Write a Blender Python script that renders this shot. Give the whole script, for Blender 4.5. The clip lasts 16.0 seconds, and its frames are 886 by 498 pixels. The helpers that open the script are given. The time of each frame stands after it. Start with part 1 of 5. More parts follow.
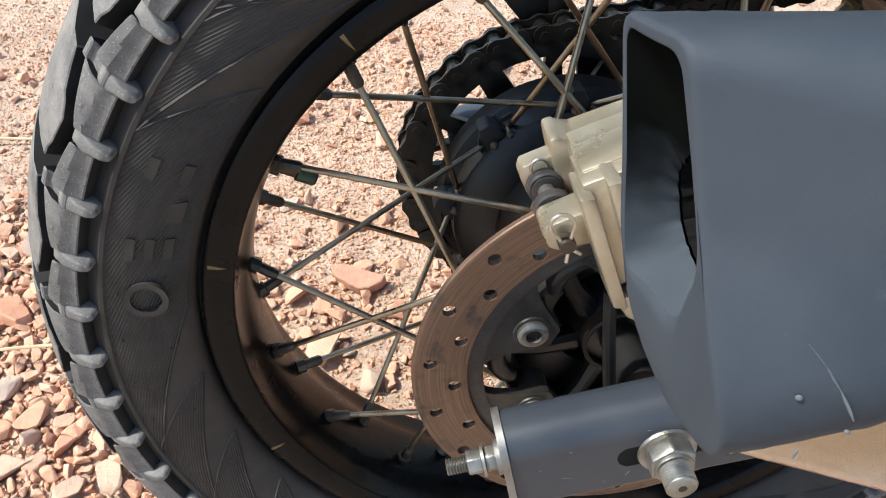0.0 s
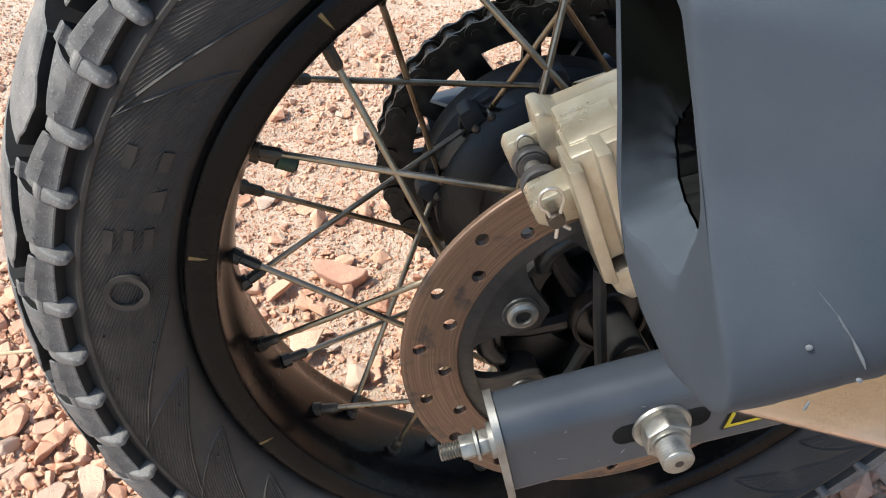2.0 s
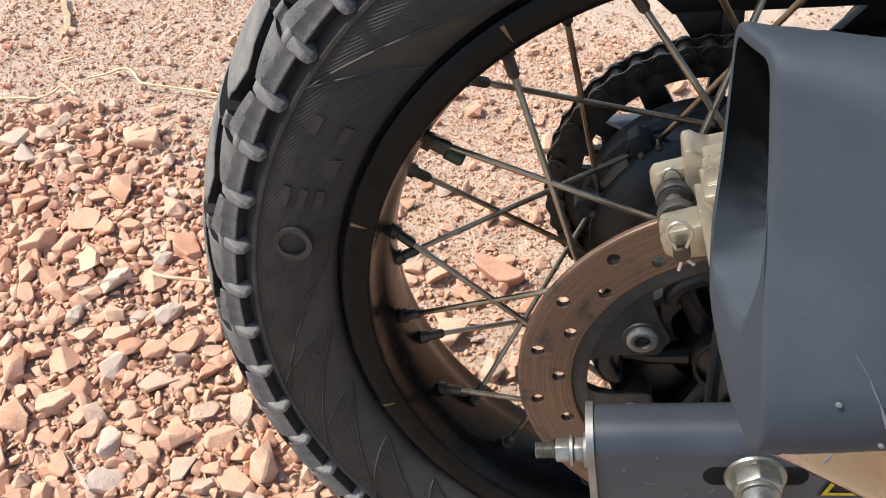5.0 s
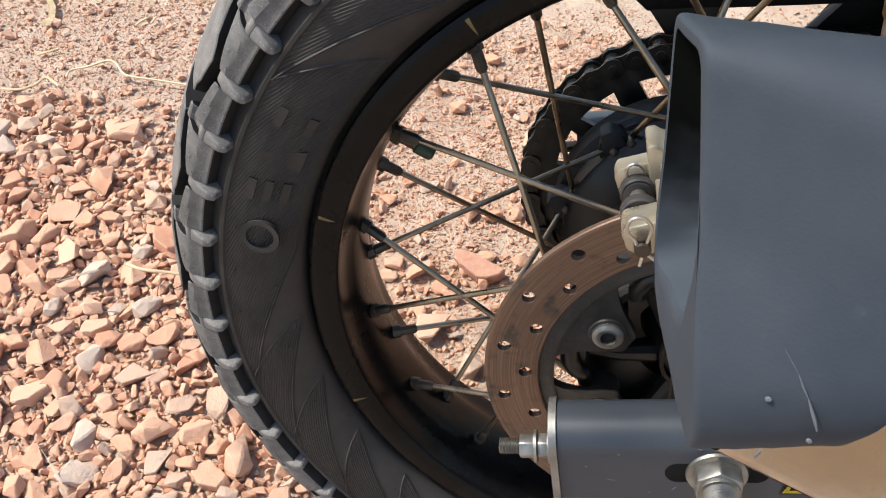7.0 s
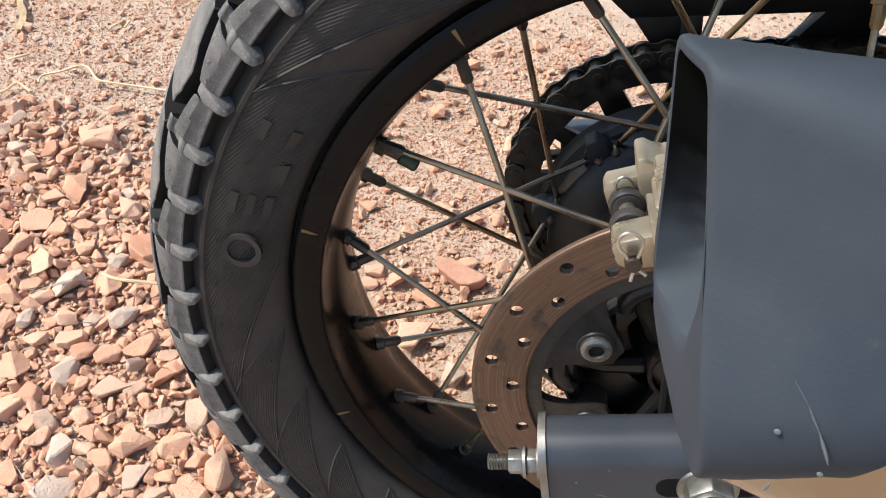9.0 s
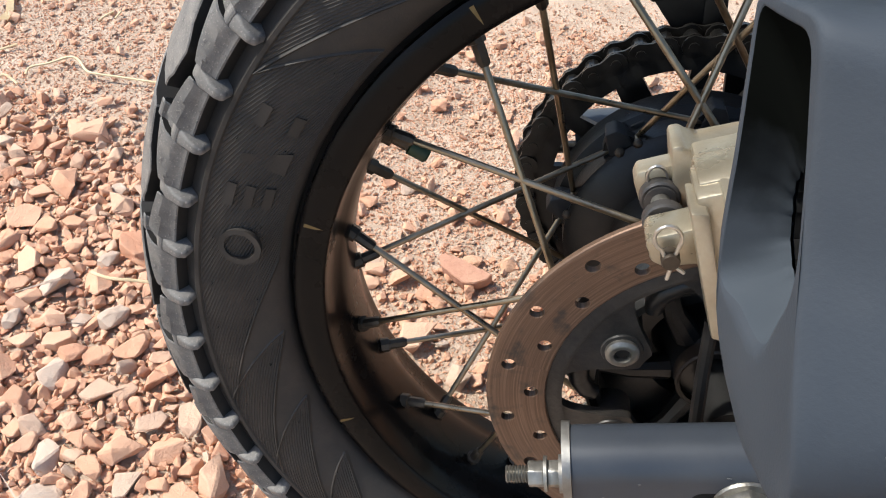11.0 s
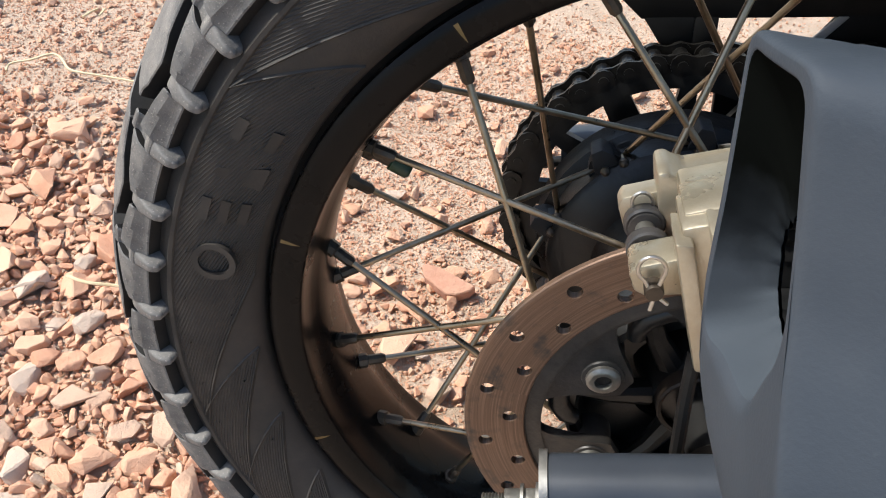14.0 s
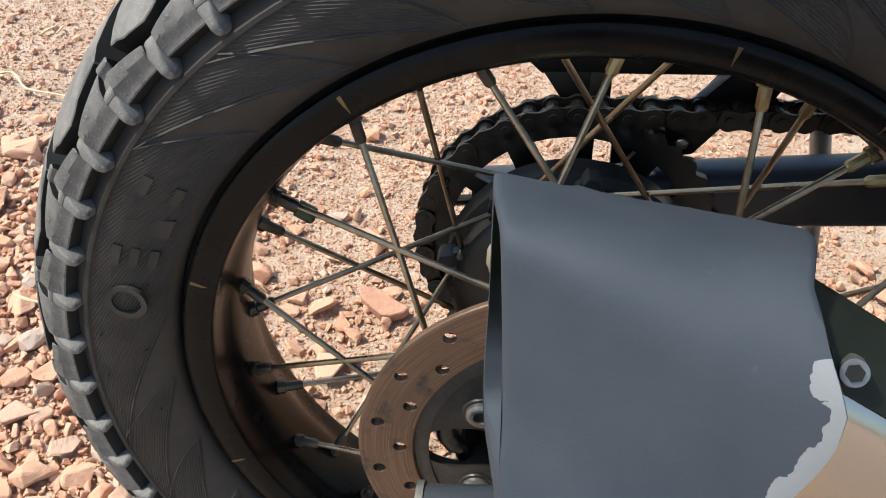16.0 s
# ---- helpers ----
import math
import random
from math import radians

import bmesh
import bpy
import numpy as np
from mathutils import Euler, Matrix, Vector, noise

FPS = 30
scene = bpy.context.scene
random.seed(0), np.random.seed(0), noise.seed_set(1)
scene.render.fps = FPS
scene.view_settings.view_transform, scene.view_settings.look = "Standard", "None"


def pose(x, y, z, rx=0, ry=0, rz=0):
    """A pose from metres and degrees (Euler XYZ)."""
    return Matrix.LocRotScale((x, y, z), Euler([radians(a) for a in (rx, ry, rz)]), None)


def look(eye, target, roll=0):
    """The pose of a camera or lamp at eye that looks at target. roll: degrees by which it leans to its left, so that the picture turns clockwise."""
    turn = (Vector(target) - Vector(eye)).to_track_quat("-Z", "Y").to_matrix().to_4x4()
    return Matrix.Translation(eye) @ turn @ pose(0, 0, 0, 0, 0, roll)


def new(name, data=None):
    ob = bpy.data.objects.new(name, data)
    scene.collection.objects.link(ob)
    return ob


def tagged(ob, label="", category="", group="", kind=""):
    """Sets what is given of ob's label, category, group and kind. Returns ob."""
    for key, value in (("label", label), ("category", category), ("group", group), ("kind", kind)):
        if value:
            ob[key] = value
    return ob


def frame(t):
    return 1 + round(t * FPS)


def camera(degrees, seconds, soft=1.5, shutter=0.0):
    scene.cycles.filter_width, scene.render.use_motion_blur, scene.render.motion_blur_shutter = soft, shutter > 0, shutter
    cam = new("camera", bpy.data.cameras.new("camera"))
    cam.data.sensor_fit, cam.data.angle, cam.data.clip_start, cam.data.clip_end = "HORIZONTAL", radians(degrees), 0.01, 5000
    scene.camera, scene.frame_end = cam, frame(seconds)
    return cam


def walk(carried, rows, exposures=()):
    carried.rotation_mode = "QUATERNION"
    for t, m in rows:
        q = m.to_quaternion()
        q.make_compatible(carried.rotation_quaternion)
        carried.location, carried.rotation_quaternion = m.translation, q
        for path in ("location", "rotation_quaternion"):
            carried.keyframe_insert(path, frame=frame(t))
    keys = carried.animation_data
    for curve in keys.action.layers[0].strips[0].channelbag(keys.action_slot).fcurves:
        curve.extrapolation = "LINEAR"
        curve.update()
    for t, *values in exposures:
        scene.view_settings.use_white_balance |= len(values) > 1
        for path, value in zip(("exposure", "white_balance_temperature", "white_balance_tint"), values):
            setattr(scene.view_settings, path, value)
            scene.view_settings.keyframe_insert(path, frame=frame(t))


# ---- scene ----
# ---- camera and its walk ----
# The bike stands on its side stand: its own frame (x forward, y to its left, z up, axle at the origin) leans away.
BIKE = pose(0, 0, 0.282, -10.7, 7.46, 0)
cam = camera(54.2, 16.0, soft=1.1)
ROWS = [
    (0, -0.1722, -0.2876, 0.3207, 52.89, -5.71, -6.78),
    (0.5, -0.1643, -0.2903, 0.3186, 53.06, -5.86, -8.82),
    (1, -0.1778, -0.2926, 0.3093, 53.16, -5.83, -8.61),
    (1.5, -0.1743, -0.2914, 0.3047, 53.24, -5.66, -8.64),
    (2, -0.1757, -0.2876, 0.3089, 53.18, -5.16, -9.09),
    (2.5, -0.1781, -0.2890, 0.3148, 53.35, -5.26, -9.17),
    (3, -0.1738, -0.2868, 0.3179, 53.75, -5.39, -9.25),
    (3.5, -0.1793, -0.2835, 0.3207, 54.38, -5.51, -9.28),
    (4, -0.1819, -0.3061, 0.3261, 53.80, -6.28, -0.55),
    (4.2, -0.1789, -0.3121, 0.3251, 52.86, -6.27, 3.81),
    (6.3, -0.1249, -0.3153, 0.3266, 51.49, -7.03, 8.90),
    (6.5, -0.1276, -0.3145, 0.3255, 51.49, -6.94, 8.55),
    (7, -0.1387, -0.3122, 0.3261, 51.70, -7.51, 7.80),
    (7.5, -0.1400, -0.3120, 0.3257, 51.63, -7.51, 7.76),
    (8, -0.1441, -0.3114, 0.3230, 51.64, -7.58, 7.73),
    (8.5, -0.1420, -0.3078, 0.3237, 51.78, -8.35, 7.22),
    (9, -0.1454, -0.3032, 0.3264, 51.93, -8.19, 6.29),
    (9.2, -0.1440, -0.3012, 0.3230, 51.94, -8.10, 6.27),
    (11.3, -0.1559, -0.2693, 0.3056, 51.88, -8.50, 5.93),
    (11.5, -0.1560, -0.2636, 0.3081, 51.55, -8.53, 6.03),
    (12, -0.1543, -0.2674, 0.3070, 51.63, -8.85, 6.28),
    (12.5, -0.1518, -0.2726, 0.3030, 51.89, -9.15, 6.30),
    (13, -0.1487, -0.2705, 0.3016, 51.95, -9.38, 5.97),
    (13.5, -0.1501, -0.2679, 0.3010, 51.88, -9.57, 5.99),
    (14, -0.1537, -0.2653, 0.3059, 51.93, -9.98, 5.98),
    (14.5, -0.1506, -0.2601, 0.3084, 52.01, -10.26, 6.02),
    (15, -0.1395, -0.2600, 0.3232, 52.11, -10.08, 5.13),
    (15.5, -0.1305, -0.2674, 0.3525, 52.26, -9.44, 3.92),
    (16, -0.1153, -0.2757, 0.3560, 51.94, -11.28, 5.38),
]
walk(cam, [(t, BIKE @ pose(x, y, z, rx, ry, rz)) for t, x, y, z, rx, ry, rz in ROWS],
     [(0, 1.00, 6180, 4), (3.5, 1.00, 6150, 4), (4.2, 0.92, 6230, 6), (6.3, 0.78, 6350, 7), (9.2, 0.79, 6350, 7), (11.3, 0.82, 6320, 6), (14.5, 0.84, 6320, 6), (15.2, 0.83, 6320, 4), (16, 0.82, 6320, 3)])

# ---- daylight: sun through a hazy sky ----
SUN_AZ, SUN_EL = radians(178), radians(55)   # azimuth from +x towards +y
world = bpy.data.worlds.new("sky")
scene.world = world
world.use_nodes = True
wn = world.node_tree.nodes
sky = wn.new("ShaderNodeTexSky")
sky.sky_type = "NISHITA"
sky.sun_disc = False
sky.sun_elevation = SUN_EL
sky.sun_rotation = radians(90) - SUN_AZ
sky.air_density, sky.dust_density = 1.0, 1.9
world.node_tree.links.new(sky.outputs[0], wn["Background"].inputs[0])
wn["Background"].inputs[1].default_value = 0.155
sun = new("sun", bpy.data.lights.new("sun", "SUN"))
sun.data.energy, sun.data.angle, sun.data.color = 3.5, radians(2.5), (1.0, 0.94, 0.86)
sun_dir = Vector((math.cos(SUN_EL) * math.cos(SUN_AZ), math.cos(SUN_EL) * math.sin(SUN_AZ), math.sin(SUN_EL)))
sun.matrix_world = look(sun_dir * 10, (0, 0, 0))


# ---- materials ----
def node_mat(name):
    m = bpy.data.materials.new(name)
    m.use_nodes = True
    nt = m.node_tree
    return m, nt, nt.nodes["Principled BSDF"]


def ramp(nt, source, stops):
    r = nt.nodes.new("ShaderNodeValToRGB")
    e = r.color_ramp.elements
    while len(e) < len(stops):
        e.new(0.5)
    for el, (p, c) in zip(e, stops):
        el.position, el.color = p, (*c, 1) if len(c) == 3 else c
    nt.links.new(source, r.inputs[0])
    return r.outputs[0]


def noise_tex(nt, scale, detail=6.0, rough=0.6, vec=None):
    n = nt.nodes.new("ShaderNodeTexNoise")
    n.inputs["Scale"].default_value, n.inputs["Detail"].default_value, n.inputs["Roughness"].default_value = scale, detail, rough
    if vec is not None:
        nt.links.new(vec, n.inputs["Vector"])
    return n.outputs["Fac"]


def coords(nt):
    return nt.nodes.new("ShaderNodeTexCoord").outputs["Object"]


def math_node(nt, op, a, b=None, c=None):
    n = nt.nodes.new("ShaderNodeMath")
    n.operation = op
    for i, v in enumerate((a, b, c)):
        if v is None:
            continue
        if isinstance(v, (int, float)):
            n.inputs[i].default_value = v
        else:
            nt.links.new(v, n.inputs[i])
    return n.outputs[0]


def mix_col(nt, fac, a, b, mode="MIX"):
    n = nt.nodes.new("ShaderNodeMix")
    n.data_type, n.blend_type = "RGBA", mode
    for sock, v in ((n.inputs[0], fac), (n.inputs[6], a), (n.inputs[7], b)):
        if isinstance(v, (int, float)):
            sock.default_value = v
        elif isinstance(v, tuple):
            sock.default_value = (*v, 1)
        else:
            nt.links.new(v, sock)
    return n.outputs[2]


def bump(nt, bsdf, height, strength=0.3, dist=0.001, after=None):
    n = nt.nodes.new("ShaderNodeBump")
    n.inputs["Strength"].default_value, n.inputs["Distance"].default_value = strength, dist
    nt.links.new(height, n.inputs["Height"])
    if after is not None:
        nt.links.new(after, n.inputs["Normal"])
    nt.links.new(n.outputs[0], bsdf.inputs["Normal"])
    return n.outputs[0]


def surface(name, dark, light, rough=(0.4, 0.6), metal=0.0, scale=40.0, fine=400.0, relief=0.2, dist=0.0006, dust=0.0, dust_col=(0.34, 0.23, 0.16), spec=0.5):
    """Two scales of tone, uneven gloss, fine relief and a film of dust."""
    m, nt, b = node_mat(name)
    v = coords(nt)
    n1, n2 = noise_tex(nt, scale, vec=v), noise_tex(nt, fine, 4, vec=v)
    col = mix_col(nt, ramp(nt, n1, [(0.32, (0, 0, 0)), (0.68, (1, 1, 1))]), dark, light)
    col = mix_col(nt, math_node(nt, "MULTIPLY", n2, 0.25), col, tuple(c * 0.6 for c in dark))
    if dust:
        g = nt.nodes.new("ShaderNodeNewGeometry")
        sep = nt.nodes.new("ShaderNodeSeparateXYZ")
        nt.links.new(g.outputs["Normal"], sep.inputs[0])
        d = math_node(nt, "MULTIPLY", ramp(nt, noise_tex(nt, scale * 2.2, 8, 0.7, v), [(0.38, (0, 0, 0)), (0.75, (1, 1, 1))]), dust)
        col = mix_col(nt, d, col, dust_col)
    nt.links.new(col, b.inputs["Base Color"])
    r = nt.nodes.new("ShaderNodeMapRange")
    nt.links.new(n1, r.inputs[0])
    r.inputs[1].default_value, r.inputs[2].default_value, r.inputs[3].default_value, r.inputs[4].default_value = 0.3, 0.7, *rough
    nt.links.new(r.outputs[0], b.inputs["Roughness"])
    b.inputs["Metallic"].default_value = metal
    b.inputs["Specular IOR Level"].default_value = spec
    bump(nt, b, n2, relief, dist)
    return m


M_RIM = surface("black_rim_paint", (0.0025, 0.0025, 0.0025), (0.006, 0.0052, 0.0048), (0.20, 0.34), 0, 14, 700, 0.08, 0.0004, dust=0.14, dust_col=(0.032, 0.021, 0.017), spec=0.11)
M_STEEL = surface("dull_spoke_steel", (0.22, 0.17, 0.11), (0.42, 0.345, 0.245), (0.25, 0.45), 0.95, 60, 900, 0.12, 0.0003, dust=0.25, dust_col=(0.16, 0.11, 0.07))
M_BRASS = surface("yellowed_nipple", (0.22, 0.17, 0.09), (0.42, 0.34, 0.18), (0.3, 0.5), 0.9, 60, 900, 0.15, 0.0003, dust=0.3, dust_col=(0.12, 0.09, 0.06))
M_NIPPLE = surface("dark_nipple", (0.035, 0.028, 0.022), (0.11, 0.085, 0.06), (0.35, 0.6), 0.6, 80, 900, 0.15, 0.0003, dust=0.3, dust_col=(0.10, 0.075, 0.055))
M_BLACK = surface("satin_black_paint", (0.006, 0.006, 0.006), (0.012, 0.012, 0.012), (0.45, 0.65), 0, 25, 600, 0.15, 0.0005, dust=0.15, dust_col=(0.05, 0.042, 0.036), spec=0.22)
M_HUB = surface("black_hub_casting", (0.004, 0.004, 0.0045), (0.011, 0.0108, 0.0105), (0.26, 0.45), 0.0, 30, 350, 0.3, 0.0008, dust=0.2, dust_col=(0.04, 0.035, 0.03), spec=0.35)
M_CARRIER = surface("dusty_black_carrier", (0.009, 0.009, 0.009), (0.024, 0.0225, 0.021), (0.32, 0.55), 0.0, 45, 350, 0.35, 0.0008, dust=0.35, dust_col=(0.085, 0.068, 0.055), spec=0.35)
# Hub casting again, lightened for the lit facets of its ears and ribs.
M_HUB_LIT = surface("lit_satin_casting", (0.010, 0.0102, 0.0105), (0.022, 0.0222, 0.0225), (0.50, 0.7), 0.0, 30, 350, 0.3, 0.0008, dust=0.3, dust_col=(0.05, 0.045, 0.04), spec=0.28)
M_ARM = surface("dark_grey_swingarm_paint", (0.026, 0.031, 0.040), (0.039, 0.045, 0.055), (0.36, 0.5), 0.0, 14, 500, 0.12, 0.0005, dust=0.10, dust_col=(0.07, 0.065, 0.06), spec=0.4)
M_PLATE = surface("greyed_aluminium", (0.16, 0.155, 0.145), (0.33, 0.32, 0.30), (0.38, 0.6), 0.85, 50, 500, 0.3, 0.0006, dust=0.25, dust_col=(0.2, 0.16, 0.12))
M_WIRE = surface("bright_bent_wire", (0.40, 0.38, 0.34), (0.60, 0.57, 0.52), (0.25, 0.4), 0.9, 90, 700, 0.1, 0.0003)
M_ZINC = surface("zinc_plated_steel", (0.17, 0.165, 0.15), (0.36, 0.35, 0.32), (0.3, 0.55), 0.85, 90, 700, 0.3, 0.0005, dust=0.3, dust_col=(0.16, 0.125, 0.09))
M_CALIPER = surface("champagne_gold_paint", (0.32, 0.28, 0.205), (0.45, 0.40, 0.31), (0.24, 0.40), 0.65, 30, 500, 0.25, 0.0006, dust=0.3, dust_col=(0.24, 0.175, 0.11))
M_PIN = surface("rubber_boot_black", (0.010, 0.010, 0.011), (0.03, 0.03, 0.032), (0.45, 0.65), 0, 40, 500, 0.2, 0.0005, dust=0.3, dust_col=(0.14, 0.11, 0.09))
M_CHAIN = surface("oily_black_chain", (0.007, 0.007, 0.007), (0.022, 0.02, 0.018), (0.25, 0.5), 0.5, 60, 600, 0.3, 0.0005, dust=0.15, dust_col=(0.09, 0.08, 0.07))
M_SPROCKET = surface("sprocket_steel", (0.012, 0.012, 0.012), (0.035, 0.034, 0.033), (0.35, 0.55), 0.5, 30, 500, 0.2, 0.0005, dust=0.2, dust_col=(0.08, 0.07, 0.06))
M_GREY = surface("pale_grey_plastic", (0.30, 0.31, 0.32), (0.38, 0.39, 0.40), (0.4, 0.6), 0, 20, 400, 0.1, 0.0004, dust=0.15)
M_CAP = surface("green_black_valve_cap", (0.010, 0.022, 0.010), (0.025, 0.055, 0.02), (0.4, 0.6), 0, 60, 500, 0.2, 0.0004)
M_YELLOW = surface("yellow_sticker", (0.62, 0.50, 0.02), (0.75, 0.62, 0.03), (0.35, 0.5), 0, 30, 400, 0.05, 0.0003, dust=0.15)
# Colour of the dark reflection on the silencer's steel.
M_DARK_REFLECTION = surface("greenish_black_reflection", (0.006, 0.009, 0.006), (0.014, 0.018, 0.012), (0.5, 0.7), 0, 40, 500, 0.25, 0.0005, spec=0.2)
M_STICKER = surface("black_sticker", (0.010, 0.010, 0.010), (0.018, 0.018, 0.018), (0.3, 0.45), 0, 30, 400, 0.05, 0.0003)


def tyre_material():
    """Black rubber, browned with dust in blotches."""
    m, nt, b = node_mat("dusty_black_rubber")
    v = coords(nt)
    n1, n2 = noise_tex(nt, 22, 6, 0.65, v), noise_tex(nt, 700, 4, 0.6, v)
    col = mix_col(nt, ramp(nt, n1, [(0.3, (0, 0, 0)), (0.7, (1, 1, 1))]), (0.023, 0.0210, 0.0190), (0.038, 0.0340, 0.0305))
    col = mix_col(nt, math_node(nt, "MULTIPLY", ramp(nt, noise_tex(nt, 60, 8, 0.75, v), [(0.45, (0, 0, 0)), (0.8, (1, 1, 1))]), 0.28), col, (0.10, 0.074, 0.056))
    nt.links.new(col, b.inputs["Base Color"])
    nt.links.new(math_node(nt, "MULTIPLY_ADD", n1, 0.25, 0.45), b.inputs["Roughness"])
    b.inputs["Specular IOR Level"].default_value = 0.26
    bump(nt, b, n2, 0.25, 0.0005)
    return m


M_TYRE = tyre_material()
def tread_material():
    """Worn dusty tread rubber: greyed faces, dark scuffs and small pits."""
    m, nt, b = node_mat("worn_tread_rubber")
    v = coords(nt)
    n1, n2, n3 = noise_tex(nt, 45, 8, 0.7, v), noise_tex(nt, 260, 5, 0.7, v), noise_tex(nt, 900, 3, 0.6, v)
    col = ramp(nt, n1, [(0.30, (0.058, 0.055, 0.052)), (0.5, (0.108, 0.101, 0.094)), (0.72, (0.180, 0.164, 0.146))])
    scuff = ramp(nt, n2, [(0.58, (0, 0, 0)), (0.74, (1, 1, 1))])
    col = mix_col(nt, math_node(nt, "MULTIPLY", scuff, 0.85), col, (0.020, 0.020, 0.020))
    grain = ramp(nt, n3, [(0.60, (0, 0, 0)), (0.75, (1, 1, 1))])
    col = mix_col(nt, math_node(nt, "MULTIPLY", grain, 0.8), col, (0.34, 0.30, 0.26))
    nt.links.new(col, b.inputs["Base Color"])
    b.inputs["Roughness"].default_value = 0.62
    f = bump(nt, b, n2, 0.35, 0.0012)
    bump(nt, b, n3, 0.4, 0.0005, f)
    return m


M_KNOB = tread_material()
# Unworn groove rubber, darkened further for the shade between tread blocks.
M_GROOVE = surface("clean_shaded_rubber", (0.010, 0.0098, 0.0095), (0.018, 0.017, 0.016), (0.5, 0.7), 0, 40, 500, 0.2, 0.0005, dust=0.2, dust_col=(0.06, 0.048, 0.04), spec=0.25)


def disc_material():
    """Rusty brown brake steel, scored in rings, with dark burnt patches."""
    m, nt, b = node_mat("rusty_brake_steel")
    v = coords(nt)
    sep = nt.nodes.new("ShaderNodeSeparateXYZ")
    nt.links.new(v, sep.inputs[0])
    x, y, z = sep.outputs
    r = math_node(nt, "SQRT", math_node(nt, "ADD", math_node(nt, "MULTIPLY", x, x), math_node(nt, "MULTIPLY", z, z)))
    th = math_node(nt, "ARCTAN2", z, x)
    comb = nt.nodes.new("ShaderNodeCombineXYZ")
    nt.links.new(math_node(nt, "MULTIPLY", r, 900.0), comb.inputs[0])
    nt.links.new(math_node(nt, "MULTIPLY", th, 1.2), comb.inputs[1])
    rings = noise_tex(nt, 1.0, 5, 0.7, comb.outputs[0])
    comb2 = nt.nodes.new("ShaderNodeCombineXYZ")
    nt.links.new(math_node(nt, "MULTIPLY", r, 60.0), comb2.inputs[0])
    nt.links.new(math_node(nt, "MULTIPLY", th, 5.0), comb2.inputs[1])
    blot = noise_tex(nt, 0.9, 5, 0.6, comb2.outputs[0])
    col = ramp(nt, rings, [(0.25, (0.058, 0.034, 0.022)), (0.5, (0.125, 0.075, 0.049)), (0.78, (0.215, 0.142, 0.098))])
    col = mix_col(nt, ramp(nt, blot, [(0.55, (0, 0, 0)), (0.68, (0.9, 0.9, 0.9))]), col, (0.040, 0.034, 0.031))
    nt.links.new(col, b.inputs["Base Color"])
    b.inputs["Metallic"].default_value = 0.55
    b.inputs["Roughness"].default_value = 0.48
    bump(nt, b, rings, 0.35, 0.0004)
    return m


M_DISC = disc_material()
M_SEAL = surface("rusty_seal", (0.008, 0.007, 0.006), (0.035, 0.022, 0.014), (0.5, 0.7), 0.2, 50, 500, 0.2, 0.0004)


def muffler_material():
    """Blue-grey satin paint, whitened and flaked where it ends, a few scratches."""
    m, nt, b = node_mat("chipped_blue_grey_paint")
    v = coords(nt)
    at = nt.nodes.new("ShaderNodeAttribute")
    at.attribute_name = "to_edge"
    n = math_node(nt, "MULTIPLY", math_node(nt, "SUBTRACT", noise_tex(nt, 75, 5, 0.55, v), 0.5), 0.017)
    flake = math_node(nt, "LESS_THAN", math_node(nt, "ADD", at.outputs["Fac"], n), 0.0042)
    n1, n2 = noise_tex(nt, 16, 5, 0.6, v), noise_tex(nt, 900, 3, 0.6, v)
    paint = mix_col(nt, ramp(nt, n1, [(0.35, (0, 0, 0)), (0.65, (1, 1, 1))]), (0.025, 0.032, 0.042), (0.038, 0.045, 0.055))
    worn = ramp(nt, noise_tex(nt, 140, 3, 0.5, v), [(0.70, (0, 0, 0)), (0.76, (1, 1, 1))])
    paint = mix_col(nt, math_node(nt, "MULTIPLY", worn, 0.12), paint, (0.10, 0.105, 0.11))
    col = mix_col(nt, flake, paint, mix_col(nt, noise_tex(nt, 60, 4, 0.6, v), (0.15, 0.155, 0.16), (0.22, 0.225, 0.23)))
    nt.links.new(col, b.inputs["Base Color"])
    nt.links.new(math_node(nt, "MULTIPLY_ADD", n1, 0.2, 0.58), b.inputs["Roughness"])
    b.inputs["Specular IOR Level"].default_value = 0.22
    bump(nt, b, math_node(nt, "ADD", math_node(nt, "MULTIPLY", n2, 0.45), math_node(nt, "MULTIPLY", flake, -1.0)), 0.3, 0.0006)
    return m


def steel_material():
    """Polished stainless sheet, heat-tinted and a little streaked along its length."""
    m, nt, b = node_mat("polished_heat_tinted_steel")
    v = coords(nt)
    mp = nt.nodes.new("ShaderNodeMapping")
    mp.inputs["Scale"].default_value = (3, 40, 40)
    nt.links.new(v, mp.inputs[0])
    streak = noise_tex(nt, 4, 5, 0.6, mp.outputs[0])
    tint = noise_tex(nt, 14, 3, 0.5, v)
    col = ramp(nt, tint, [(0.3, (0.34, 0.28, 0.20)), (0.5, (0.38, 0.33, 0.27)), (0.68, (0.32, 0.32, 0.36))])
    nt.links.new(col, b.inputs["Base Color"])
    b.inputs["Metallic"].default_value = 1.0
    nt.links.new(math_node(nt, "MULTIPLY_ADD", streak, 0.18, 0.06), b.inputs["Roughness"])
    bump(nt, b, noise_tex(nt, 22, 2, 0.5, v), 0.12, 0.002)
    return m


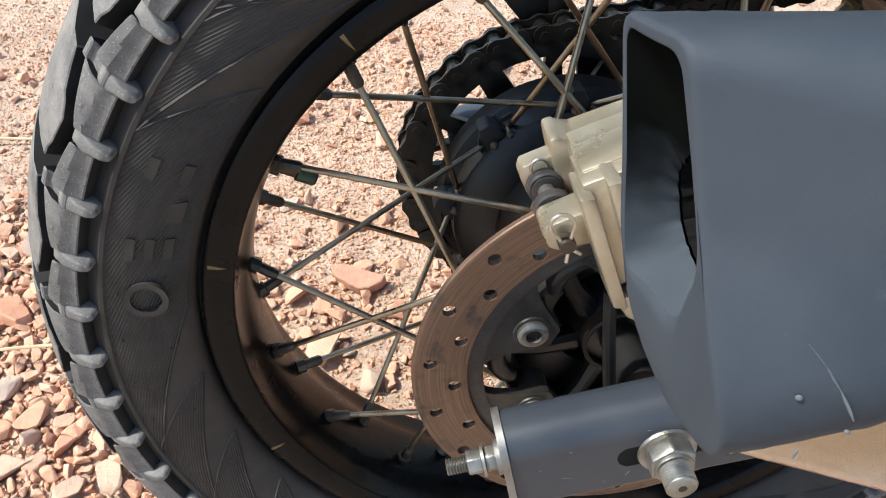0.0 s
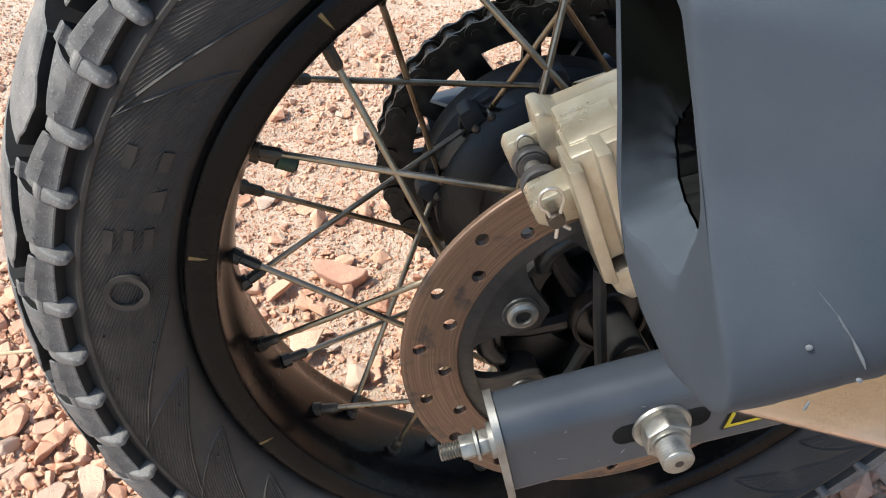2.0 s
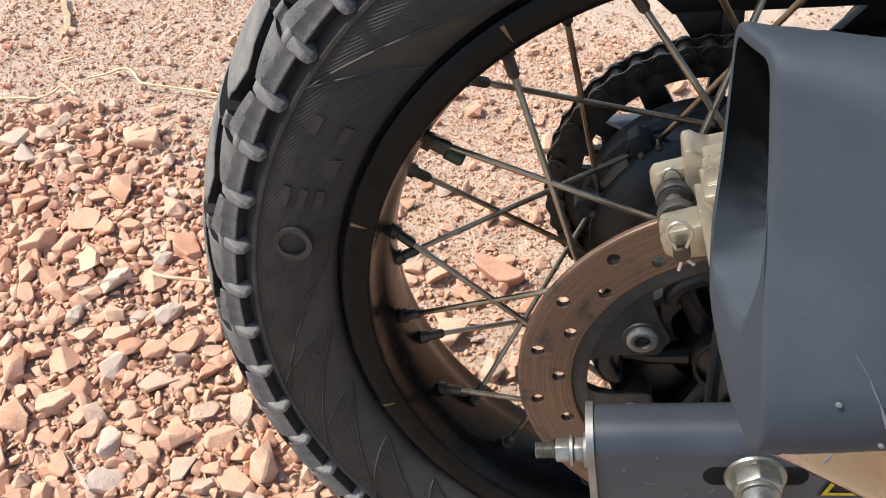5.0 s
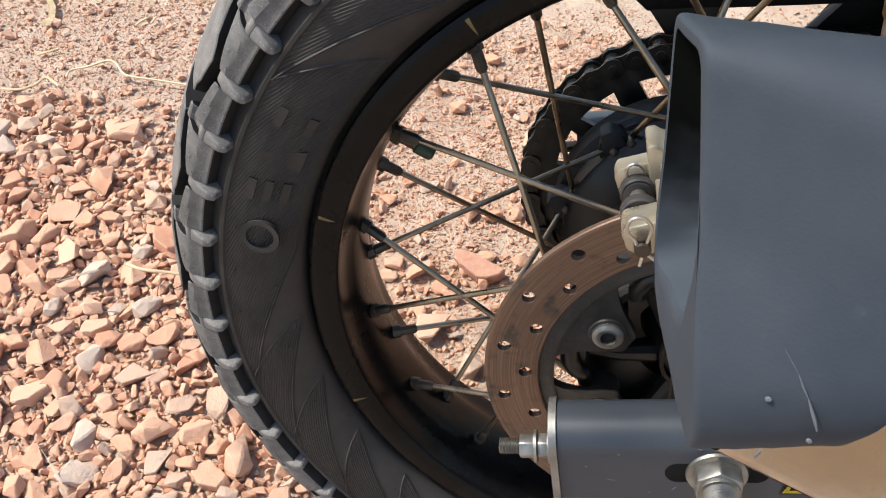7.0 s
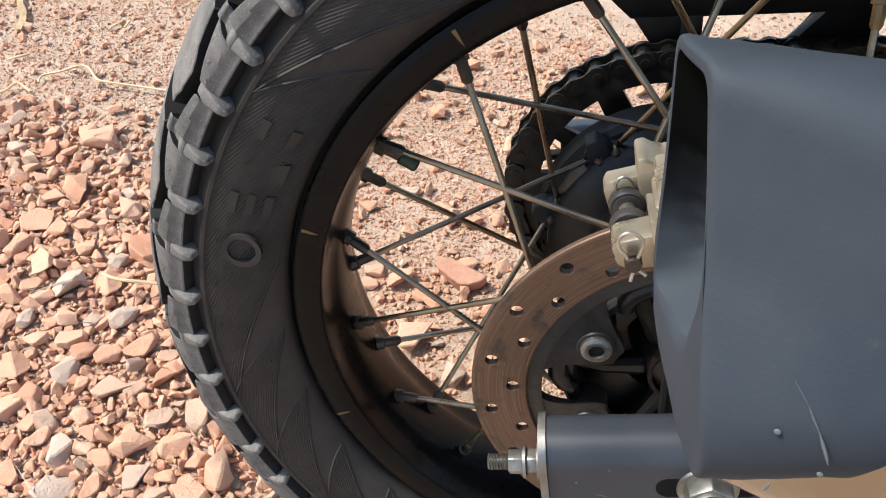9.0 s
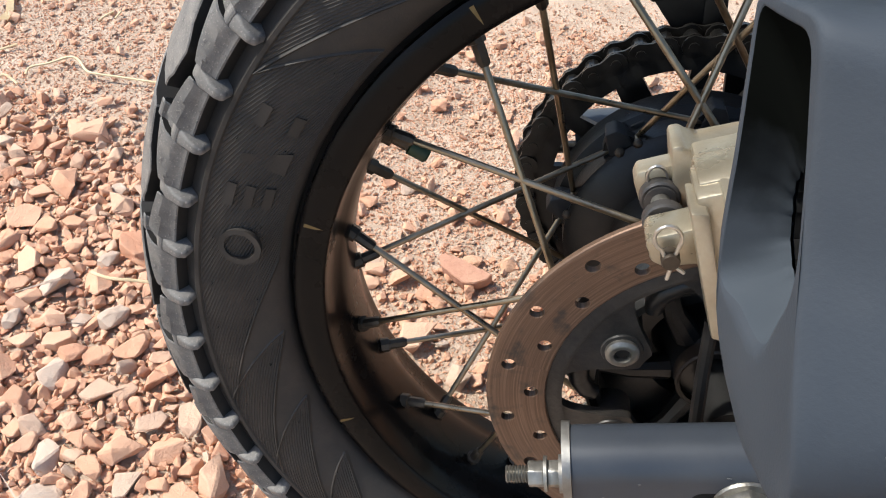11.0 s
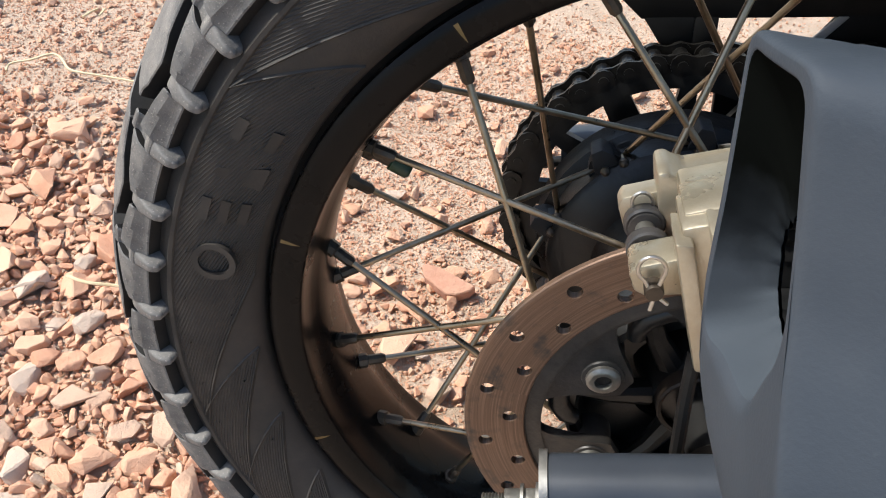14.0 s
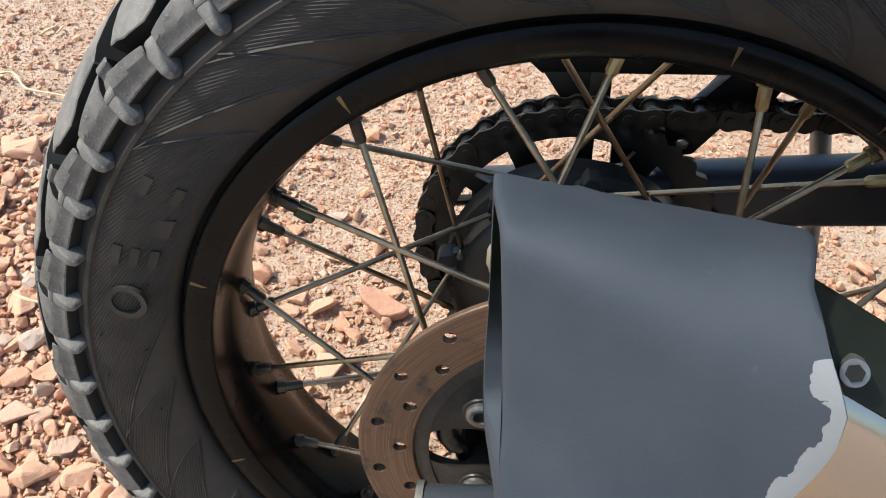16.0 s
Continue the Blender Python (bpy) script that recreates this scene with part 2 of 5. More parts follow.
M_POLISHED = steel_material()
M_MUFFLER = muffler_material()
M_SOOT_SLOT = surface("soot_and_slot_black", (0.004, 0.004, 0.004), (0.010, 0.010, 0.010), (0.7, 0.9), 0.0, 30, 400, 0.3, 0.0006, spec=0.1)
M_CHIP = surface("pale_scratch", (0.055, 0.060, 0.066), (0.10, 0.105, 0.11), (0.5, 0.7), 0, 200, 900, 0.2, 0.0003)
def outlet_material():
    """Grey paint inside the outlet, turning near black towards the top."""
    m, nt, b = node_mat("grey_paint_black_above")
    v = coords(nt)
    sep = nt.nodes.new("ShaderNodeSeparateXYZ")
    nt.links.new(v, sep.inputs[0])
    x, y, z = sep.outputs
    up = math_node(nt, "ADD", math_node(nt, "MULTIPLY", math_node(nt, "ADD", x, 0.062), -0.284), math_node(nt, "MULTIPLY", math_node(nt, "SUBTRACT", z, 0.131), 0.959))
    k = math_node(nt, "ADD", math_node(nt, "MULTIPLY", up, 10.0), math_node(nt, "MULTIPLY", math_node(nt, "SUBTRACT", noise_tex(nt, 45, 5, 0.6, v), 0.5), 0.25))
    blackening = ramp(nt, k, [(0.62, (0, 0, 0)), (0.76, (0.72, 0.72, 0.72)), (0.90, (1, 1, 1))])
    col = mix_col(nt, blackening, mix_col(nt, noise_tex(nt, 30, 5, 0.6, v), (0.036, 0.044, 0.054), (0.058, 0.066, 0.076)), (0.003, 0.0034, 0.003))
    nt.links.new(col, b.inputs["Base Color"])
    b.inputs["Roughness"].default_value = 0.85
    b.inputs["Specular IOR Level"].default_value = 0.0
    bump(nt, b, noise_tex(nt, 500, 3, 0.6, v), 0.15, 0.0005)
    return m


M_PALE = outlet_material()


def earth_material():
    m, nt, b = node_mat("dry_pinkish_earth")
    v = coords(nt)
    big, mid, fine = noise_tex(nt, 3.0, 5, 0.6, v), noise_tex(nt, 28, 8, 0.7, v), noise_tex(nt, 330, 6, 0.7, v)
    col = ramp(nt, mid, [(0.3, (0.43, 0.325, 0.235)), (0.55, (0.585, 0.455, 0.345)), (0.8, (0.70, 0.56, 0.445))])
    col = mix_col(nt, math_node(nt, "MULTIPLY", big, 0.4), col, (0.63, 0.48, 0.375))
    col = mix_col(nt, math_node(nt, "MULTIPLY", fine, 0.40), col, (0.28, 0.18, 0.125))
    nt.links.new(col, b.inputs["Base Color"])
    b.inputs["Roughness"].default_value = 0.95
    b.inputs["Specular IOR Level"].default_value = 0.2
    f = bump(nt, b, mid, 0.7, 0.008)
    bump(nt, b, fine, 1.0, 0.0030, f)
    return m


def stone_material(name, stops, island=True):
    m, nt, b = node_mat(name)
    v = coords(nt)
    if island:
        rnd = nt.nodes.new("ShaderNodeNewGeometry").outputs["Random Per Island"]
    else:
        rnd = nt.nodes.new("ShaderNodeObjectInfo").outputs["Random"]
    col = ramp(nt, rnd, stops)
    k = 1.0 if island else 0.045           # single stones are unit meshes scaled down
    n1, n2 = noise_tex(nt, 90 * k, 6, 0.65, v), noise_tex(nt, 600 * k, 5, 0.65, v)
    col = mix_col(nt, math_node(nt, "MULTIPLY", ramp(nt, n1, [(0.35, (0, 0, 0)), (0.7, (1, 1, 1))]), 0.42), col, (0.67, 0.43, 0.295))
    col = mix_col(nt, math_node(nt, "MULTIPLY", n2, 0.28), col, (0.30, 0.18, 0.12))
    nt.links.new(col, b.inputs["Base Color"])
    b.inputs["Roughness"].default_value = 0.92
    b.inputs["Specular IOR Level"].default_value = 0.25
    f = bump(nt, b, n1, 0.7, 0.004)
    bump(nt, b, n2, 0.8, 0.0012, f)
    return m


M_EARTH = earth_material()
RUBBLE = [(0.0, (0.58, 0.31, 0.19)), (0.2, (0.64, 0.365, 0.235)), (0.4, (0.58, 0.295, 0.18)), (0.55, (0.65, 0.40, 0.27)), (0.7, (0.56, 0.262, 0.155)), (0.85, (0.63, 0.37, 0.24)), (0.975, (0.52, 0.385, 0.29))]
M_STONE = stone_material("crushed_brick_rubble", RUBBLE)
M_ROCK = stone_material("broken_brick", RUBBLE, island=False)
M_GREYROCK = stone_material("grey_mortar_stone", [(0.0, (0.48, 0.39, 0.315)), (0.5, (0.54, 0.43, 0.345)), (1.0, (0.45, 0.365, 0.295))], island=False)
M_REDBRICK = stone_material("red_brick_slab", [(0.0, (0.44, 0.22, 0.15)), (1.0, (0.48, 0.25, 0.17))], island=False)
M_STRAW = surface("dry_straw", (0.55, 0.42, 0.24), (0.70, 0.57, 0.36), (0.6, 0.8), 0, 60, 500, 0.2, 0.0003)


# ---- mesh helpers ----
def mesh_of(name, bm, material, smooth=True, angle=35):
    me = bpy.data.meshes.new(name)
    bmesh.ops.recalc_face_normals(bm, faces=bm.faces)
    if smooth:
        lim = radians(angle)
        for f in bm.faces:
            f.smooth = True
        for e in bm.edges:
            if len(e.link_faces) == 2 and e.calc_face_angle(0.0) > lim:
                e.smooth = False
    bm.to_mesh(me)
    bm.free()
    me.materials.append(material)
    return me


def part(name, bm, material, parent, label="", smooth=True, angle=35):
    ob = new(name, mesh_of(name, bm, material, smooth, angle))
    ob.parent = parent
    return tagged(ob, label)


def part_on(name, me, parent, m=None):
    """One more piece on a mesh that already exists."""
    ob = new(name, me)
    ob.parent = parent
    if m is not None:
        ob.matrix_basis = m
    return ob


def revolve(profile, n=96, closed=False, bm=None):
    """Turn a profile of (radius, y) round the axle."""
    bm = bm or bmesh.new()
    rings = []
    for i in range(n):
        a = 2 * math.pi * i / n
        rings.append([bm.verts.new((r * math.cos(a), y, r * math.sin(a))) for r, y in profile])
    m = len(profile)
    for i in range(n):
        p, q = rings[i], rings[(i + 1) % n]
        for j in range(m if closed else m - 1):
            k = (j + 1) % m
            bm.faces.new((p[j], q[j], q[k], p[k]))
    return bm


def tube(points, radius, n=10, bm=None, caps=True):
    """A round bar along points; radius may be one number or one for each point."""
    bm = bm or bmesh.new()
    pts = [Vector(p) for p in points]
    radii = radius if isinstance(radius, (list, tuple)) else [radius] * len(pts)
    rings, side = [], None
    for i, p in enumerate(pts):
        d = (pts[min(i + 1, len(pts) - 1)] - pts[max(i - 1, 0)]).normalized()
        if side is None:
            side = d.orthogonal().normalized()
        side = (side - d * side.dot(d)).normalized()
        up = d.cross(side)
        rings.append([bm.verts.new(p + radii[i] * (side * math.cos(2 * math.pi * k / n) + up * math.sin(2 * math.pi * k / n))) for k in range(n)])
    for a, b in zip(rings, rings[1:]):
        for k in range(n):
            bm.faces.new((a[k], a[(k + 1) % n], b[(k + 1) % n], b[k]))
    if caps:
        bm.faces.new(rings[0][::-1])
        bm.faces.new(rings[-1])
    return bm


def box(size, m=Matrix(), bevel=0.0, segments=2, bm=None):
    bm = bm or bmesh.new()
    made = bmesh.ops.create_cube(bm, size=1.0, matrix=m @ Matrix.Diagonal((*size, 1)))
    if bevel:
        edges = list({e for v in made["verts"] for e in v.link_edges})
        bmesh.ops.bevel(bm, geom=edges, offset=bevel, segments=segments, profile=0.5, affect="EDGES")
    return bm


def prism(outline, y0, y1, bevel=0.0, segments=2):
    """A plate: an outline in (x, z) from y0 to y1."""
    bm = bmesh.new()
    a = [bm.verts.new((x, y0, z)) for x, z in outline]
    b = [bm.verts.new((x, y1, z)) for x, z in outline]
    n = len(outline)
    bm.faces.new(a)
    bm.faces.new(b[::-1])
    for i in range(n):
        bm.faces.new((a[i], b[i], b[(i + 1) % n], a[(i + 1) % n]))
    if bevel:
        bmesh.ops.bevel(bm, geom=list(bm.edges), offset=bevel, segments=segments, profile=0.5, affect="EDGES")
    return bm


def ring_plate(outer, inner, y0, y1, n=120):
    """A flat ring whose inner and outer radius may be functions of the angle."""
    bm = bmesh.new()
    fo = outer if callable(outer) else (lambda a: outer)
    fi = inner if callable(inner) else (lambda a: inner)
    rows = []
    for i in range(n):
        a = 2 * math.pi * i / n
        c, s = math.cos(a), math.sin(a)
        ro, ri = fo(a), fi(a)
        rows.append([bm.verts.new((ri * c, y0, ri * s)), bm.verts.new((ro * c, y0, ro * s)), bm.verts.new((ro * c, y1, ro * s)), bm.verts.new((ri * c, y1, ri * s))])
    for i in range(n):
        p, q = rows[i], rows[(i + 1) % n]
        for j in range(4):
            k = (j + 1) % 4
            bm.faces.new((p[j], q[j], q[k], p[k]))
    return bm


def hexagon(r, h, m, bevel=0.0008, bm=None):
    bm = bm or bmesh.new()
    made = bmesh.ops.create_cone(bm, cap_ends=True, segments=6, radius1=r, radius2=r, depth=h, matrix=m)
    edges = list({e for v in made["verts"] for e in v.link_edges})
    bmesh.ops.bevel(bm, geom=edges, offset=bevel, segments=2, profile=0.5, affect="EDGES")
    return bm


def round_poly(corners, n=6):
    """Corners (a, b, radius) to a rounded closed outline."""
    out, k = [], len(corners)
    for i in range(k):
        p = Vector(corners[i][:2])
        q, s = Vector(corners[i - 1][:2]), Vector(corners[(i + 1) % k][:2])
        d1, d2 = (q - p).normalized(), (s - p).normalized()
        half = d1.angle(d2) / 2
        t = min(corners[i][2] / math.tan(half), 0.48 * (q - p).length, 0.48 * (s - p).length)
        rad = t * math.tan(half)
        c = p + (d1 + d2).normalized() * (rad / math.sin(half))
        a, b = p + d1 * t - c, p + d2 * t - c
        total = a.angle_signed(b)
        for j in range(n + 1):
            ang = -total * j / n
            out.append((c.x + a.x * math.cos(ang) - a.y * math.sin(ang), c.y + a.x * math.sin(ang) + a.y * math.cos(ang)))
    return out


def loft(rings, close_start=False, close_end=False, bm=None):
    bm = bm or bmesh.new()
    vs = [[bm.verts.new(p) for p in r] for r in rings]
    n = len(rings[0])
    for a, b in zip(vs, vs[1:]):
        for i in range(n):
            bm.faces.new((a[i], a[(i + 1) % n], b[(i + 1) % n], b[i]))
    if close_start:
        bm.faces.new(vs[0][::-1])
    if close_end:
        bm.faces.new(vs[-1])
    return bm


def polar(r, deg, y):
    return Vector((r * math.cos(radians(deg)), y, r * math.sin(radians(deg))))


def smooth_step(a, b, v):
    t = max(0.0, min(1.0, (v - a) / (b - a)))
    return t * t * (3 - 2 * t)


TO_Y = Matrix.Rotation(radians(90), 4, "X")     # a z-axis shape turned along the axle

# ---- the motorcycle: the rear wheel and what surrounds it ----
motorcycle = new("motorcycle")
motorcycle.matrix_world = BIKE
tagged(motorcycle, "adventure motorcycle with dusty spoked rear wheel, parked on brick rubble", "motorcycle")
MID = 0.122                       # the wheel's middle plane


# -- tyre --
def build_tyre():
    near = [(0.224, 0.092), (0.2316, 0.0880), (0.2318, 0.0800), (0.2335, 0.0752), (0.2385, 0.0712), (0.246, 0.0665), (0.256, 0.0630), (0.266, 0.0617), (0.2745, 0.0622),
            (0.2755, 0.0612), (0.2775, 0.0612), (0.2785, 0.0628), (0.2835, 0.0670), (0.2885, 0.0735), (0.2945, 0.0830), (0.2990, 0.0940), (0.3020, 0.106), (0.303, MID)]
    prof = near + [(r, 2 * MID - y) for r, y in near[-2::-1]]
    tyre = part("tyre", revolve(prof, 160), M_TYRE, motorcycle, "dusty black rubber tyre with knobbly tread")

    # where the tread's pieces sit: s runs from the shoulder (0) to the crown (1)
    path = [(0.2790, 0.0600), (0.2850, 0.0618), (0.2930, 0.0668), (0.3000, 0.0745), (0.3060, 0.0855), (0.3095, 0.0985), (0.3115, 0.1105), (0.312, MID)]

    def at(s, deg, lift):
        s = max(0.0, min(1.0, s)) * (len(path) - 1)
        i = min(int(s), len(path) - 2)
        (r0, y0), (r1, y1) = path[i], path[i + 1]
        f = s - i
        r, y = r0 + (r1 - r0) * f, y0 + (y1 - y0) * f
        n = Vector((y0 - y1, r1 - r0)).normalized()          # out of the tread, in (r, y)
        n = -n if n.x < 0 and n.y > 0 else n
        out = Vector((abs(y1 - y0), -abs(r1 - r0))).normalized()
        return polar(r + lift * out.x, deg, y + lift * out.y)

    def panel(d0, d1, low, high, lift, base=-0.004, cols=9, rows=7, taper=0.0, domed=False, flip=False):
        """A tread piece from angle d0 to d1 and from low(angle) to high(angle) across the tread."""
        bm = bmesh.new()
        top, bot = [], []
        for c in range(cols):
            f = c / (cols - 1)
            d = d0 + (d1 - d0) * f
            lo, hi = low(d), high(d)
            d_mid = (d0 + d1) / 2
            inset = taper * (1 - 2 * f)
            dome = max(0.0, 1 - abs(2 * f - 1) ** 5) ** 0.5 if domed else 1.0
            a, b = [], []
            for r in range(rows):
                sv = lo + (hi - lo) * r / (rows - 1)
                e = d_mid + (d - d_mid) * (0.46 + 0.14 * smooth_step(0.0, 0.14, sv) + 0.45 * smooth_step(0.13, 0.30, sv)) if domed else d
                a.append(bm.verts.new(at(sv, e + inset - skew(sv), lift(sv) * dome + (base + 0.001 if domed and dome == 0 else 0))))
                b.append(bm.verts.new(at(sv, e - skew(sv), base)))
            top.append(a)
            bot.append(b)
        for c in range(cols - 1):
            for r in range(rows - 1):
                bm.faces.new((top[c][r], top[c + 1][r], top[c + 1][r + 1], top[c][r + 1]))
            for r in (0, rows - 1):
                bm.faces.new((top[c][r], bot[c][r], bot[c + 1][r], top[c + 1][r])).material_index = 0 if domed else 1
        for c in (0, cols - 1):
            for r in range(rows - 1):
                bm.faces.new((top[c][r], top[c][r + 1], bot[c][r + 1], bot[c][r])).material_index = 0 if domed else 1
        if flip:
            for v in bm.verts:
                v.co.y = 2 * MID - v.co.y
        bmesh.ops.recalc_face_normals(bm, faces=bm.faces)
        sharp = [e for e in bm.edges if len(e.link_faces) == 2 and e.calc_face_angle(0) > 0.7]
        bmesh.ops.bevel(bm, geom=sharp, offset=0.0006, segments=1, affect="EDGES")
        return bm

    n = 54
    step = 360 / n
    first = 151.1

    def skew(sv):
        return 7.0 * max(0.0, sv - 0.24)

    def valley(d):
        """Where the shoulder block ends: far out by the first finger, close in by the second."""
        return 0.43 - (0.43 - 0.29) * d / step if d < step else 0.29 + (0.36 - 0.29) * (d - step) / step
    face = lambda sv: 0.0022 + 0.0066 * smooth_step(0.165, 0.345, sv)
    rise = lambda sv: 0.0026 + 0.0062 * smooth_step(0.10, 0.40, sv)
    for flip in (False, True):
        finger = mesh_of("tread_finger", panel(-1.12, 1.12, lambda d: 0.006 + 0.05 * (abs(d) / 1.12) ** 3, lambda d: 0.32, lambda sv: 0.0038 + 0.0018 * smooth_step(0.0, 0.10, sv), -0.006, 13, 13, 0.0, True, flip), M_KNOB, angle=50)
        face_a = mesh_of("shoulder_block", panel(0.62, step - 0.62, lambda d: 0.165, valley, face, -0.010, 7, 9, 0.10, False, flip), M_KNOB, angle=20)
        face_b = mesh_of("shoulder_block", panel(step + 0.62, 2 * step - 0.62, lambda d: 0.165, valley, face, -0.010, 7, 9, 0.10, False, flip), M_KNOB, angle=20)
        bridge = mesh_of("block_bridge", panel(-0.85, 0.85, lambda d: 0.25, lambda d: 0.43, lambda sv: rise(sv) - 0.0030 * smooth_step(0.29, 0.31, sv) * (1 - smooth_step(0.39, 0.41, sv)), -0.010, 5, 12, 0.0, False, flip), M_KNOB, angle=20)
        knee = mesh_of("block_bridge", panel(-0.85, 0.85, lambda d: 0.22, lambda d: 0.285, lambda sv: rise(sv) - 0.0010, -0.010, 4, 4, 0.0, False, flip), M_KNOB, angle=20)
        crown = mesh_of("crown_block", panel(step * 0.20, step * 1.80, lambda d: valley(d) + 0.100, lambda d: 0.95 - 0.06 * abs(d - step) / step, lambda sv: 0.0088, -0.010, 11, 6, 0.3, False, flip), M_KNOB, angle=20)
        # Side walls take the rubber with the groove shade in its colour.
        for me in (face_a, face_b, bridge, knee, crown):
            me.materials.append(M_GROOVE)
        for i in range(n):
            turn = Matrix.Rotation(-radians(first + i * step), 4, "Y")
            ahead = Matrix.Rotation(-radians(first + (i - 1) * step), 4, "Y")
            if not flip:
                part_on("tread_finger", finger, tyre, turn)
                part_on("block_bridge", knee if i % 2 else bridge, tyre, turn)
            part_on("shoulder_block", face_b if i % 2 else face_a, tyre, ahead if i % 2 else turn)
            if i % 2 == 0:
                part_on("crown_block", crown, tyre, Matrix.Rotation(-radians(first + i * step), 4, "Y"))

    # moulded marks on the sidewall: plain raised shapes
    def mark(outline, lift=0.0008):
        bm = bmesh.new()
        lo, hi = [], []
        for r, d in outline:
            y = 0.0617 + max(0.0, 0.262 - r) ** 1.5 * 2.2
            lo.append(bm.verts.new(polar(r, d, y + 0.002)))
            hi.append(bm.verts.new(polar(r, d, y - lift)))
        k = len(outline)
        bm.faces.new(hi)
        for j in range(k):
            bm.faces.new((lo[j], lo[(j + 1) % k], hi[(j + 1) % k], hi[j]))
        return bm

    def bar(r0, r1, d0, d1):
        return mark([(r0, d0), (r1, d0), (r1, d1), (r0, d1)])

    for r0, r1, d0, d1 in ((0.2435, 0.2480, 167.0, 170.0), (0.2525, 0.2570, 167.1, 170.1), (0.2615, 0.2660, 167.2, 170.2), (0.2600, 0.2650, 156.6, 159.2), (0.2440, 0.2490, 156.6, 159.2)):
        part("moulded_bar", bar(r0, r1, d0, d1), M_TYRE, tyre)
    part("moulded_wedge", mark([(0.2640, 163.2), (0.2640, 164.0), (0.2420, 164.9), (0.2420, 161.6)]), M_TYRE, tyre)
    bm = bmesh.new()
    lo, hi = [], []
    for k in range(37):                      # a ring, one strip
        ang = radians(120 + 10 * k)
        row = []
        for rr in (0.0080, 0.0112):
            row.append((0.2545 + rr * math.cos(ang), 175.7 + math.degrees(rr * math.sin(ang) / 0.2545)))
        lo.append([bm.verts.new(polar(r, d, 0.0640)) for r, d in row])
        hi.append([bm.verts.new(polar(r, d, 0.0610)) for r, d in row])
    for k in range(36):
        bm.faces.new((hi[k][0], hi[k][1], hi[k + 1][1], hi[k + 1][0]))
        for c in (0, 1):
            bm.faces.new((lo[k][c], lo[k + 1][c], hi[k + 1][c], hi[k][c]))
    part("moulded_ring", bm, M_TYRE, tyre)
    # fine moulded ribs in leaf-shaped fins, and the raised lines that edge them
    def side_y(r):
        return float(np.interp(r, [p[0] for p in near[3:9]], [p[1] for p in near[3:9]]))

    def ridge(bm, curve, width, lift):
        rows = []
        for j, (r, d) in enumerate(curve):
            r2, d2 = curve[min(j + 1, len(curve) - 1)]
            r1, d1 = curve[max(j - 1, 0)]
            tr, td = r2 - r1, radians(d2 - d1) * r
            L = math.hypot(tr, td) or 1
            ar, ad = -td / L * width / 2, math.degrees(tr / L * width / 2 / r)
            rows.append([bm.verts.new(polar(r + ar, d + ad, side_y(r + ar) + 0.0001)), bm.verts.new(polar(r, d, side_y(r) - lift)), bm.verts.new(polar(r - ar, d - ad, side_y(r - ar) + 0.0001))])
        for p, q in zip(rows, rows[1:]):
            for c in (0, 1):
                bm.faces.new((p[c], p[c + 1], q[c + 1], q[c]))

    def steep(k):
        return 9.5 * k ** 1.25

    def long(k):
        return 24.0 * k ** 0.85
    R0, SPAN = 0.2355, 0.0395
    ks = [j / 12 for j in range(13)]
    ribs = bmesh.new()
    leaves = [(t, t) for t in [204 + 13 * j for j in range(20)] if not 462 < t < 500] + [(104.5, 104.5), (117.5, 117.5), (130.5, 130.5), (191.2, 191.2), (145.0, 178.2)]
    for t0, t1 in leaves:
        d = 0.0
        while t1 + 24 - d > t0 - 1:
            c = t1 - d
            curve = [(R0 + SPAN * k, c + long(k)) for k in ks if c + long(k) >= t0 + steep(k)]
            if len(curve) > 2 and d > 0:
                ridge(ribs, curve, 0.0011, 0.00042)
            d += 0.92
        for fn, t in ((steep, t0), (long, t1)):
            bm = bmesh.new()
            ridge(bm, [(R0 + SPAN * k, t + fn(k)) for k in ks], 0.0022, 0.0012)
            part("moulded_line", bm, M_TYRE, tyre)
    tagged(part("sidewall_ribs", ribs, M_TYRE, tyre, "fine moulded ribs"), kind="stuff")
    # the moulding's little vent nubs
    nub = mesh_of("vent_nub", tube([(0, 0.0015, 0), (0, -0.0022, 0.0008)], [0.0006, 0.0003], 5), M_TYRE)
    for r, d in [(0.2685, 155.2 + 6.7 * k) for k in range(12)] + [(0.246, 150 + 11.5 * k) for k in range(9)]:
        part_on("vent_nub", nub, tyre, Matrix.Translation(polar(r, d, 0.0620 + max(0.0, 0.262 - r) ** 1.5 * 2.2)))
    return tyre


tyre = build_tyre()


